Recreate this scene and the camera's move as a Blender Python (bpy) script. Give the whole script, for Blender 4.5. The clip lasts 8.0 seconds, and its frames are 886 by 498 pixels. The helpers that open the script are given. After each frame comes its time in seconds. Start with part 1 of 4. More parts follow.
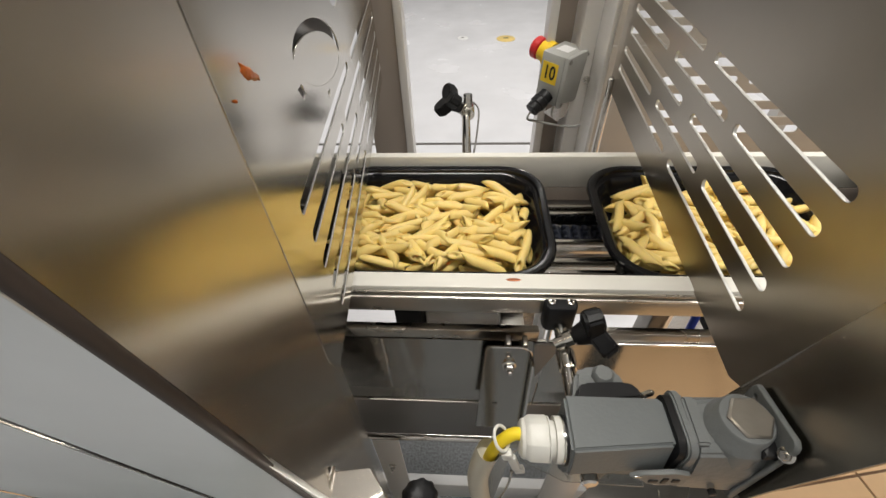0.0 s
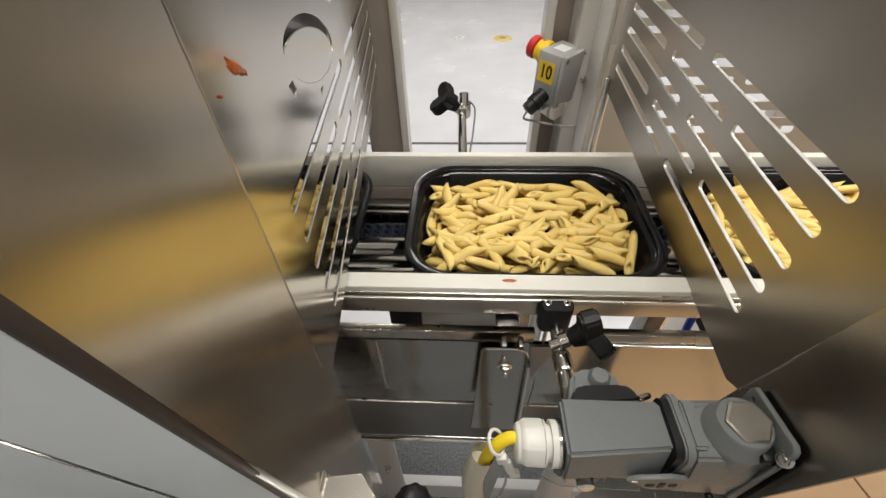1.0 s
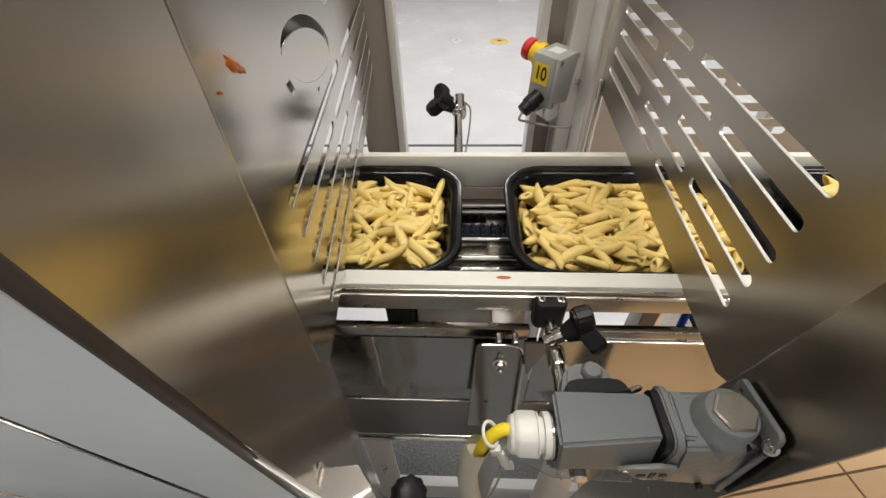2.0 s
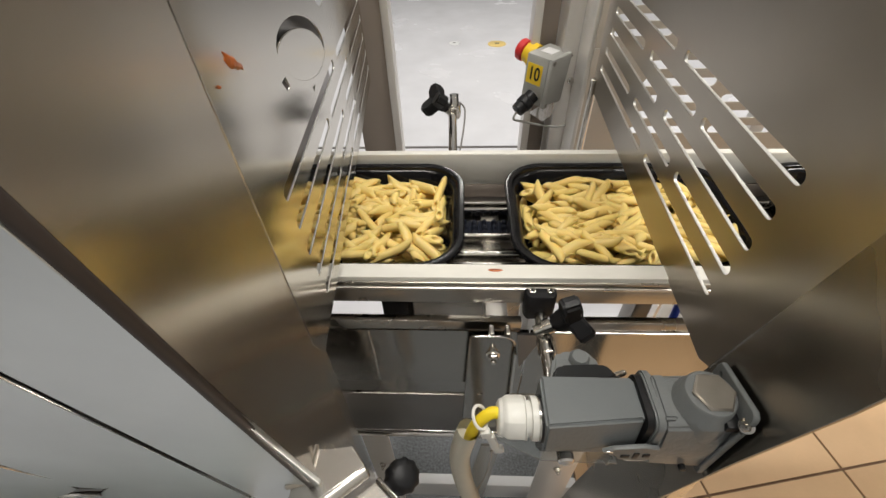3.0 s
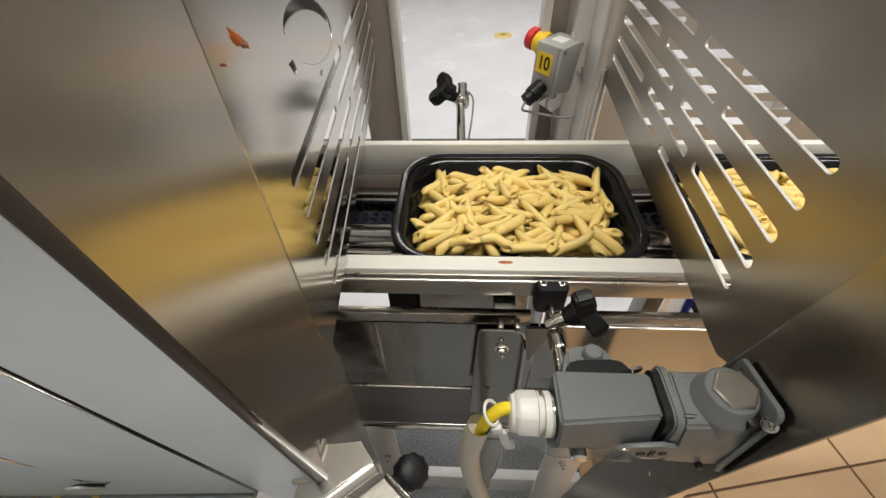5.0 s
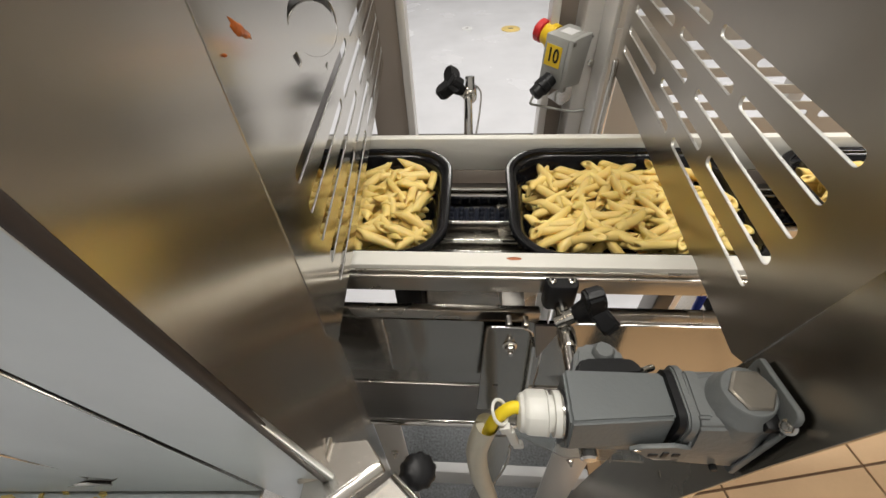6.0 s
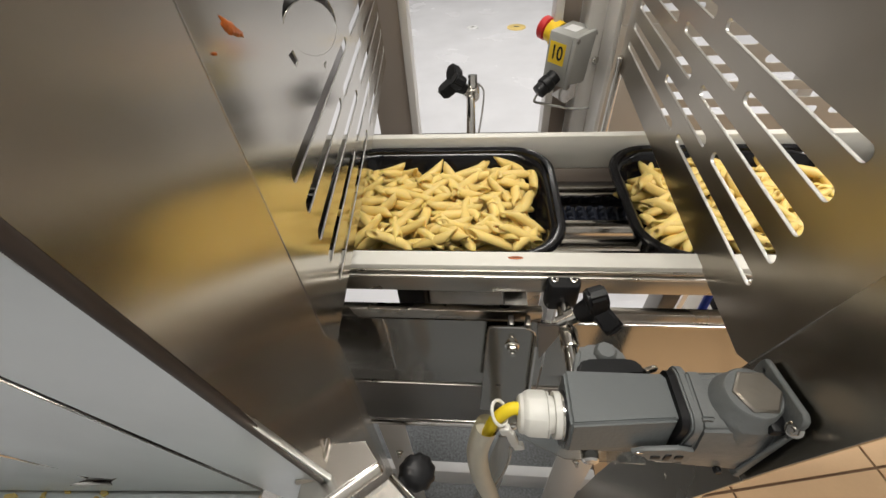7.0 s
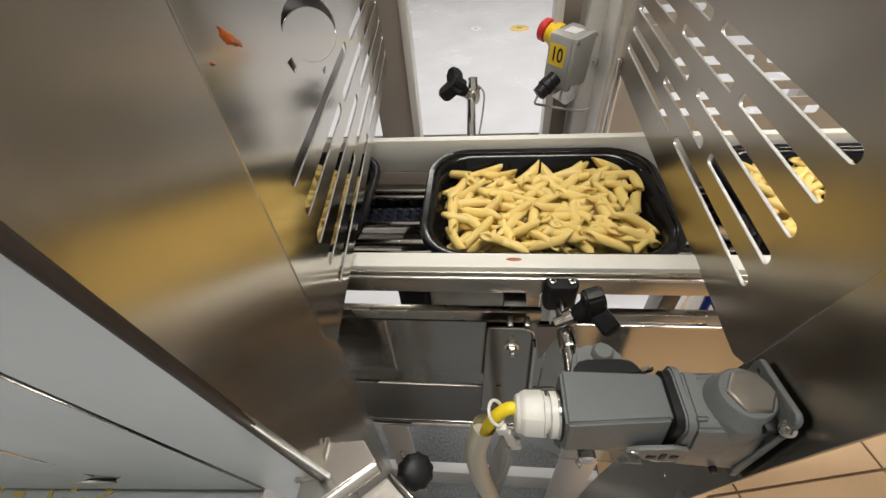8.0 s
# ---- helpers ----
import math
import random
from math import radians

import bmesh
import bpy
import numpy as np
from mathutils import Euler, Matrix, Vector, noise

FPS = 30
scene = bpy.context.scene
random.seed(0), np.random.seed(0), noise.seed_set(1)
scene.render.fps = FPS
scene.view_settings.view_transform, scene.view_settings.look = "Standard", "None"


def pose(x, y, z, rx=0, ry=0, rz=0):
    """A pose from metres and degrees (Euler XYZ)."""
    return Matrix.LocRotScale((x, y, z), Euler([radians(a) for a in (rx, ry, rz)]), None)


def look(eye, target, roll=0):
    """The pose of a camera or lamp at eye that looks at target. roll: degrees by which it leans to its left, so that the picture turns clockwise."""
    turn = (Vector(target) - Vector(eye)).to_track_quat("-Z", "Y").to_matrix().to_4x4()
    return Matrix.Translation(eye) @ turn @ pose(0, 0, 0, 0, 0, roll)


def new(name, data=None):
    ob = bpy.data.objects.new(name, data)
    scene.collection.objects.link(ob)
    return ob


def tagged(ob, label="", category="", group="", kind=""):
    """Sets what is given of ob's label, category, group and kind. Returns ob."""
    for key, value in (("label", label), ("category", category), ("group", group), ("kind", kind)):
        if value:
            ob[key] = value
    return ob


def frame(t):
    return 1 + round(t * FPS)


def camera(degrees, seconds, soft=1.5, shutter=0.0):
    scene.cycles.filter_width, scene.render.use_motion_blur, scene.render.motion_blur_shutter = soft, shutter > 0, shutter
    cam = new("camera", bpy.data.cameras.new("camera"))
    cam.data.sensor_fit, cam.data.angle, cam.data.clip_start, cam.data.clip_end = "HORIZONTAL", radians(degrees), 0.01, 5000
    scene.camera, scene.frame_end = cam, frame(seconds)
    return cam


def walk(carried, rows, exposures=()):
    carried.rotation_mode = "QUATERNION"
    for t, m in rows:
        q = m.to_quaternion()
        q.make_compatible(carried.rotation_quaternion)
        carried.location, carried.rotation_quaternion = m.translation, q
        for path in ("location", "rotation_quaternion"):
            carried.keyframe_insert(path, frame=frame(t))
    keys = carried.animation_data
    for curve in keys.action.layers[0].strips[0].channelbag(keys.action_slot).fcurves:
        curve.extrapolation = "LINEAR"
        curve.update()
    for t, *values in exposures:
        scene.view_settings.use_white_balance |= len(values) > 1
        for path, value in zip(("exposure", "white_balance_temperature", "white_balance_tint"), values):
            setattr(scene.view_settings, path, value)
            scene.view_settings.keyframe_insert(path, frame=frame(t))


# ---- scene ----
cam = camera(93.5, 8.0)
PATH = [
    (0, (-0.027, -0.358, 1.278), (-0.148, 1.078, -0.108), -2.7),
    (0.5, (-0.027, -0.355, 1.276), (-0.14, 1.079, -0.114), -2.4),
    (1, (-0.026, -0.354, 1.275), (-0.13, 1.082, -0.113), -2.1),
    (1.5, (-0.026, -0.356, 1.275), (-0.12, 1.084, -0.109), -1.8),
    (3, (-0.017, -0.374, 1.277), (-0.109, 1.079, -0.094), -2.2),
    (3.5, (-0.017, -0.378, 1.275), (-0.108, 1.077, -0.094), -2.2),
    (4, (-0.017, -0.377, 1.274), (-0.112, 1.075, -0.097), -2.3),
    (4.5, (-0.021, -0.373, 1.272), (-0.12, 1.069, -0.11), -2.2),
    (6, (-0.023, -0.365, 1.266), (-0.165, 1.05, -0.141), -3.3),
    (6.5, (-0.021, -0.364, 1.265), (-0.179, 1.046, -0.144), -3.8),
    (7, (-0.018, -0.363, 1.264), (-0.192, 1.048, -0.143), -4.4),
    (7.5, (-0.018, -0.364, 1.266), (-0.202, 1.047, -0.139), -4.8),
    (8, (-0.013, -0.365, 1.267), (-0.208, 1.048, -0.135), -5.2),
]
walk(cam, [(t, look(eye, target, roll)) for t, eye, target, roll in PATH])

# ---- light ----
world = bpy.data.worlds.new("world")
scene.world = world
world.use_nodes = True
world.node_tree.nodes["Background"].inputs[0].default_value = (0.9, 0.95, 1.0, 1)
world.node_tree.nodes["Background"].inputs[1].default_value = 0.02
scene.view_settings.exposure = -1.03


def lamp(name, x, y, z, sx, sy, watts):
    data = bpy.data.lights.new(name, "AREA")
    data.shape, data.size, data.size_y, data.energy, data.color = "RECTANGLE", sx, sy, watts, (1.0, 0.965, 0.90)
    ob = new(name, data)
    ob.location = (x, y, z)
    return ob


LAMPS = [(0.30, -0.22, 120), (2.6, 0.2, 95), (-3.3, 2.1, 80), (2.8, 2.6, 80), (0.0, 3.6, 108)]
for lx, ly, watts in LAMPS:
    lamp("ceiling_lamp", lx, ly, 3.36, 1.5, 0.26, watts)


# ---- materials ----
def material(name, color, rough=0.5, metal=0.0, vary=0.12, scale=8.0, bump=0.0, bump_scale=200.0, stretch=(1, 1, 1),
             rough_vary=0.08, fine=0.0, spread=0.0, coat=0.0, sub=0.0, ior=1.45, by_object=True):
    m = bpy.data.materials.new(name)
    m.use_nodes = True
    n, l = m.node_tree.nodes, m.node_tree.links
    b = n["Principled BSDF"]
    b.inputs["Metallic"].default_value = metal
    b.inputs["IOR"].default_value = ior
    b.inputs["Coat Weight"].default_value = coat
    b.inputs["Subsurface Weight"].default_value = sub
    if sub:
        b.inputs["Subsurface Radius"].default_value = (0.006, 0.004, 0.0015)
        b.inputs["Subsurface Scale"].default_value = 1.0
    co = n.new("ShaderNodeTexCoord")
    mp = n.new("ShaderNodeMapping")
    mp.inputs["Scale"].default_value = stretch
    l.new(co.outputs["Object"], mp.inputs["Vector"])
    big = n.new("ShaderNodeTexNoise")
    big.inputs["Scale"].default_value, big.inputs["Detail"].default_value = scale, 5
    l.new(co.outputs["Object"], big.inputs["Vector"])
    small = n.new("ShaderNodeTexNoise")
    small.inputs["Scale"].default_value, small.inputs["Detail"].default_value = bump_scale, 3
    l.new(mp.outputs["Vector"], small.inputs["Vector"])
    mix = n.new("ShaderNodeMix")
    mix.data_type = "RGBA"
    a, c = [v * (1 - vary) for v in color], [min(1, v * (1 + vary)) for v in color]
    mix.inputs["A"].default_value, mix.inputs["B"].default_value = (*a, 1), (*c, 1)
    amount = big.outputs["Fac"]
    if fine:
        add = n.new("ShaderNodeMath")
        add.operation, add.inputs[1].default_value = "MULTIPLY_ADD", fine
        l.new(small.outputs["Fac"], add.inputs[0])
        l.new(big.outputs["Fac"], add.inputs[2])
        sub2 = n.new("ShaderNodeMath")
        sub2.operation, sub2.inputs[1].default_value = "SUBTRACT", fine * 0.5
        l.new(add.outputs[0], sub2.inputs[0])
        amount = sub2.outputs[0]
    if spread:
        info = n.new("ShaderNodeObjectInfo")
        add = n.new("ShaderNodeMath")
        add.operation, add.inputs[1].default_value = "MULTIPLY_ADD", spread
        l.new(info.outputs["Random"], add.inputs[0])
        l.new(amount, add.inputs[2])
        sub3 = n.new("ShaderNodeMath")
        sub3.operation, sub3.inputs[1].default_value = "SUBTRACT", spread * 0.5
        l.new(add.outputs[0], sub3.inputs[0])
        amount = sub3.outputs[0]
    l.new(amount, mix.inputs["Factor"])
    l.new(mix.outputs["Result"], b.inputs["Base Color"])
    rg = n.new("ShaderNodeMapRange")
    rg.inputs["To Min"].default_value, rg.inputs["To Max"].default_value = max(0.02, rough - rough_vary), rough + rough_vary
    l.new(big.outputs["Fac"], rg.inputs["Value"])
    l.new(rg.outputs["Result"], b.inputs["Roughness"])
    if bump:
        bp = n.new("ShaderNodeBump")
        bp.inputs["Strength"].default_value, bp.inputs["Distance"].default_value = 1.0, bump
        l.new(small.outputs["Fac"], bp.inputs["Height"])
        l.new(bp.outputs["Normal"], b.inputs["Normal"])
    return m


STEEL = material("brushed_steel", (0.60, 0.57, 0.52), 0.27, 1.0, 0.06, 5, 0.00002, 60, (1, 1, 25), 0.05)
PANEL = material("guard_panel_steel", (0.55, 0.52, 0.465), 0.16, 1.0, 0.08, 4, 0.00002, 70, (1, 1, 20), 0.04, fine=0.25)
PANEL_NEAR = material("dull_guard_steel", (0.53, 0.475, 0.40), 0.235, 1.0, 0.16, 4, 0.00002, 70, (1, 1, 20), 0.07, fine=0.25)
# darker copy of the matte guard steel; the near leaf's shade is in the colour
PANEL_SHADED = material("shaded_front_steel", (0.33, 0.30, 0.255), 0.27, 1.0, 0.08, 4, 0.00002, 70, (1, 1, 20), 0.05, fine=0.25)
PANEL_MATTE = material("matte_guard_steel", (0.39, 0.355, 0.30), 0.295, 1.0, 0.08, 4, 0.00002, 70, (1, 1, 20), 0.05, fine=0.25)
BRIGHT = material("bright_steel", (0.66, 0.64, 0.60), 0.14, 1.0, 0.05, 9, 0.0, 100, rough_vary=0.05)
SATIN = material("satin_cover_steel", (0.70, 0.73, 0.725), 0.38, 1.0, 0.26, 7, 0.00002, 60, (20, 1, 1), 0.05)
POLISHED = material("polished_sheet", (0.38, 0.365, 0.335), 0.15, 1.0, 0.12, 7, 0.0012, 11, (1, 1, 0.06), 0.05, fine=0.3)
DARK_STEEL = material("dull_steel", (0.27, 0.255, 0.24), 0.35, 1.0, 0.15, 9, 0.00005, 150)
# near-black brown that paints the shade on the hem and in the seam
EDGE_SHADE = material("edge_and_seam_shade", (0.045, 0.034, 0.028), 0.6, 0, 0.2, 40)
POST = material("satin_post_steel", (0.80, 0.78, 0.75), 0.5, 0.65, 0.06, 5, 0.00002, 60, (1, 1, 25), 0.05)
# post steel dimmed and browned; shade inside the folds is in this colour
WEB = material("dimmed_brown_steel", (0.36, 0.31, 0.27), 0.48, 0.5, 0.10, 6, 0.00002, 60, (1, 1, 25), 0.05)
REAR = material("dull_rear_steel", (0.50, 0.47, 0.42), 0.46, 0.6, 0.12, 5, 0.00002, 60, (1, 1, 25), 0.06)
CAP = material("brown_cap_metal", (0.29, 0.265, 0.23), 0.42, 0.8, 0.25, 60, 0.0002, 200)
BEAM = material("dull_beam_steel", (0.40, 0.375, 0.33), 0.28, 1.0, 0.10, 9, 0.00003, 60, (25, 1, 1), 0.05)
CUT = material("bare_cut_edge", (0.66, 0.65, 0.62), 0.42, 1.0, 0.06, 60)
WELD = material("weld_bead", (0.62, 0.58, 0.52), 0.3, 1.0, 0.3, 60, 0.0006, 260)
RAIL = material("white_plastic", (0.71, 0.69, 0.63), 0.42, 0, 0.05, 14, 0.00006, 300, (1, 6, 6), 0.08, fine=0.3)
TRAY = material("black_tray_plastic", (0.005, 0.005, 0.006), 0.15, 0, 0.3, 20, 0.0002, 30, rough_vary=0.06, ior=1.33)
PENNE = material("cooked_penne", (0.80, 0.595, 0.20), 0.40, 0, 0.07, 45, 0.00012, 420, (1, 1, 1), 0.10, fine=0.25, spread=0.9, sub=0.18)
BLACK = material("black_plastic", (0.009, 0.009, 0.010), 0.46, 0, 0.3, 60, 0.0001, 700, ior=1.36)
CHAIN = material("navy_chain_plastic", (0.014, 0.017, 0.028), 0.38, 0, 0.25, 40, 0.0001, 500)
GREY_PAINT = material("grey_hammered_paint", (0.140, 0.152, 0.154), 0.40, 0, 0.10, 30, 0.0002, 420, rough_vary=0.10, coat=0.10)
GREY_CAST = material("grey_cast_metal", (0.165, 0.174, 0.174), 0.44, 0.0, 0.12, 40, 0.0004, 260)
GLAND = material("white_gland_plastic", (0.72, 0.71, 0.66), 0.38, 0, 0.05, 60, 0.0001, 400)
HOSE = material("cream_hose_rubber", (0.56, 0.53, 0.43), 0.45, 0, 0.12, 50, 0.0002, 300)
YELLOW = material("yellow_plastic", (0.86, 0.56, 0.02), 0.4, 0, 0.08, 60)
YELLOW_CABLE = material("yellow_cable", (0.85, 0.64, 0.02), 0.58, 0, 0.08, 90)
RED = material("red_plastic", (0.62, 0.03, 0.03), 0.4, 0, 0.1, 60)
LABEL = material("yellow_label", (0.90, 0.62, 0.03), 0.45, 0, 0.06, 60)
BOX_GREY = material("grey_box_plastic", (0.40, 0.40, 0.38), 0.45, 0, 0.1, 40, 0.0002, 400)
SAUCE = material("dried_sauce", (0.45, 0.11, 0.015), 0.35, 0, 0.55, 260, 0.0005, 300)
BLUE = material("blue_cable", (0.03, 0.08, 0.62), 0.4, 0, 0.1, 60)
WHITE_PAINT = material("white_frame_paint", (0.80, 0.80, 0.80), 0.38, 0, 0.05, 12, 0.0001, 200)
FLOOR_GREY = material("grey_resin_floor", (0.74, 0.74, 0.77), 0.24, 0, 0.14, 2.2, 0.0012, 6, (1, 1, 1), 0.14, fine=0.4)
SPECKLE = material("speckled_floor", (0.20, 0.21, 0.22), 0.5, 0, 0.55, 160, 0.0006, 180, fine=1.2)
TILE = material("buff_quarry_tile", (0.70, 0.46, 0.255), 0.42, 0, 0.10, 9, 0.0003, 120, spread=0.35, fine=0.2)
GROUT = material("brown_grout", (0.20, 0.12, 0.07), 0.8, 0, 0.2, 40)
WALL = material("hall_wall_panel", (0.68, 0.69, 0.70), 0.5, 0, 0.10, 0.7, 0.0002, 40)
# unseen south wall, darker than the rest to dim what the steel reflects
WALL_DARK = material("reflection_dimming_wall", (0.42, 0.425, 0.43), 0.5, 0, 0.15, 0.9, 0.0002, 40)
CEIL = material("hall_ceiling", (0.72, 0.72, 0.72), 0.6, 0, 0.15, 0.6, 0.0002, 40)
DRAIN = material("drain_yellow", (0.80, 0.60, 0.22), 0.4, 0, 0.15, 30)
CLEAR = bpy.data.materials.new("clear_plastic")
CLEAR.use_nodes = True
CLEAR.node_tree.nodes["Principled BSDF"].inputs["Transmission Weight"].default_value = 0.9
CLEAR.node_tree.nodes["Principled BSDF"].inputs["Roughness"].default_value = 0.12
CLEAR.node_tree.nodes["Principled BSDF"].inputs["Base Color"].default_value = (0.85, 0.88, 0.88, 1)
CLEAR.node_tree.nodes["Principled BSDF"].inputs["IOR"].default_value = 1.12


# ---- mesh helpers ----
def part(name, bm, mat, parent=None, label="", smooth=True, m=None):
    me = bpy.data.meshes.new(name)
    bm.normal_update()
    bm.to_mesh(me)
    bm.free()
    return mesh_part(name, me, mat, parent, label, smooth, m)


def mesh_part(name, me, mat, parent=None, label="", smooth=True, m=None):
    if mat and not me.materials:
        me.materials.append(mat)
    if smooth:
        me.shade_smooth()
        me.set_sharp_from_angle(angle=radians(38))
    ob = new(name, me)
    ob.parent = parent
    if m is not None:
        ob.matrix_basis = m
    return tagged(ob, label)


def thing(name, label, category, m=None, group="", kind=""):
    ob = new(name)
    ob.empty_display_size = 0.02
    if m is not None:
        ob.matrix_basis = m
    return tagged(ob, label, category, group, kind)


def box(bm, x0, x1, y0, y1, z0, z1, bevel=0.0, m=None):
    r = bmesh.ops.create_cube(bm, size=1)
    vs = r["verts"]
    for v in vs:
        v.co = Vector(((x0 + x1) / 2 + v.co.x * (x1 - x0), (y0 + y1) / 2 + v.co.y * (y1 - y0), (z0 + z1) / 2 + v.co.z * (z1 - z0)))
        if m is not None:
            v.co = m @ v.co
    if bevel:
        es = list({e for v in vs for e in v.link_edges})
        bmesh.ops.bevel(bm, geom=es, offset=bevel, segments=2, affect="EDGES", profile=0.5)
    return bm


def axis(p0, p1):
    d = Vector(p1) - Vector(p0)
    return Matrix.Translation(p0) @ d.to_track_quat("Z", "Y").to_matrix().to_4x4(), d.length


def turned(bm, p0, p1, profile, segs=24):
    """A turned body: profile rows (share of the way from p0 to p1, radius), closed at both ends."""
    m, h = axis(p0, p1)
    rings = []
    for s, r in profile:
        rings.append([bm.verts.new(m @ Vector((r * math.cos(2 * math.pi * i / segs), r * math.sin(2 * math.pi * i / segs), s * h))) for i in range(segs)])
    for a, b in zip(rings, rings[1:]):
        for i in range(segs):
            bm.faces.new((a[i], a[(i + 1) % segs], b[(i + 1) % segs], b[i]))
    bm.faces.new(rings[0][::-1])
    bm.faces.new(rings[-1])
    return bm


def rod(bm, p0, p1, r, segs=20, chamfer=0.08):
    h = (Vector(p1) - Vector(p0)).length
    c = min(0.2, r * 0.25 / h)
    return turned(bm, p0, p1, [(0, r * 0.8), (c, r), (1 - c, r), (1, r * 0.8)], segs)


def tube(bm, pts, r, segs=12):
    """A bent round bar through the points, smoothed."""
    ps = [Vector(p) for p in pts]
    path = []
    for i in range(len(ps) - 1):
        a, b, c, d = ps[max(0, i - 1)], ps[i], ps[i + 1], ps[min(len(ps) - 1, i + 2)]
        for k in range(6):
            t = k / 6
            path.append(0.5 * ((2 * b) + (c - a) * t + (2 * a - 5 * b + 4 * c - d) * t * t + (3 * b - a - 3 * c + d) * t ** 3))
    path.append(ps[-1])
    rings, up = [], Vector((0.13, 0.21, 0.97))
    for i, p in enumerate(path):
        d = (path[min(i + 1, len(path) - 1)] - path[max(i - 1, 0)]).normalized()
        u = up - d * up.dot(d)
        u.normalize()
        up = u
        w = d.cross(u)
        rings.append([bm.verts.new(p + (u * math.cos(2 * math.pi * k / segs) + w * math.sin(2 * math.pi * k / segs)) * r) for k in range(segs)])
    for a, b in zip(rings, rings[1:]):
        for k in range(segs):
            bm.faces.new((a[k], a[(k + 1) % segs], b[(k + 1) % segs], b[k]))
    bm.faces.new(rings[0][::-1])
    bm.faces.new(rings[-1])
    return bm


def prism(bm, outline, d, m):
    """An outline in x and y, drawn out by d along z, at the pose m."""
    a = [bm.verts.new(m @ Vector((x, y, 0))) for x, y in outline]
    b = [bm.verts.new(m @ Vector((x, y, d))) for x, y in outline]
    bm.faces.new(a[::-1])
    bm.faces.new(b)
    for i in range(len(a)):
        bm.faces.new((a[i], a[(i + 1) % len(a)], b[(i + 1) % len(a)], b[i]))
    return bm


def stadium(u0, u1, v, w, segs=8):
    r = w / 2
    pts = [(u1 - r + r * math.sin(math.pi * i / segs), v - r * math.cos(math.pi * i / segs)) for i in range(segs + 1)]
    return pts + [(u0 + r - r * math.sin(math.pi * i / segs), v + r * math.cos(math.pi * i / segs)) for i in range(segs + 1)]


def circle(u, v, ru, rv, segs=28):
    return [(u + ru * math.cos(2 * math.pi * i / segs), v + rv * math.sin(2 * math.pi * i / segs)) for i in range(segs)]


def tilted(u, v, ru, rv, degrees, segs=32):
    c, s = math.cos(radians(degrees)), math.sin(radians(degrees))
    return [(u + x * c - y * s, v + x * s + y * c) for x, y in circle(0, 0, ru, rv, segs)]


def sheet(name, outline, holes, thick, mat, parent=None, m=None, label="", bevel=0.0004, cut=None):
    """A sheet with real openings: an outline and its holes in local x and y, its thickness along z."""
    cu = bpy.data.curves.new(name, "CURVE")
    cu.dimensions, cu.fill_mode, cu.extrude, cu.bevel_depth, cu.bevel_resolution = "2D", "BOTH", thick / 2 - bevel, bevel, 1
    for pts in [outline, *holes]:
        sp = cu.splines.new("POLY")
        sp.points.add(len(pts) - 1)
        for p, (x, y) in zip(sp.points, pts):
            p.co = (x, y, 0, 1)
        sp.use_cyclic_u = True
    tmp = bpy.data.objects.new(name, cu)
    me = bpy.data.meshes.new_from_object(tmp)
    bpy.data.objects.remove(tmp)
    bpy.data.curves.remove(cu)
    me.name = name
    bm = bmesh.new()
    bm.from_mesh(me)
    bmesh.ops.remove_doubles(bm, verts=list(bm.verts), dist=0.00002)
    bm.to_mesh(me)
    bm.free()
    me.materials.clear()
    me.materials.append(mat)
    if cut:
        me.materials.append(cut)
        for p in me.polygons:
            p.material_index = 1 if abs(p.normal.z) < 0.5 else 0
    return mesh_part(name, me, mat, parent, label, False, m)


def upright(origin, way):
    """The pose whose x runs level along way and whose y runs up."""
    d = Vector((way[0], way[1], 0)).normalized()
    n = d.cross(Vector((0, 0, 1)))
    return Matrix(((d.x, 0, n.x, origin[0]), (d.y, 0, n.y, origin[1]), (d.z, 1, n.z, origin[2]), (0, 0, 0, 1)))


def structure(ob, label=""):
    return tagged(ob, label, kind="structure")


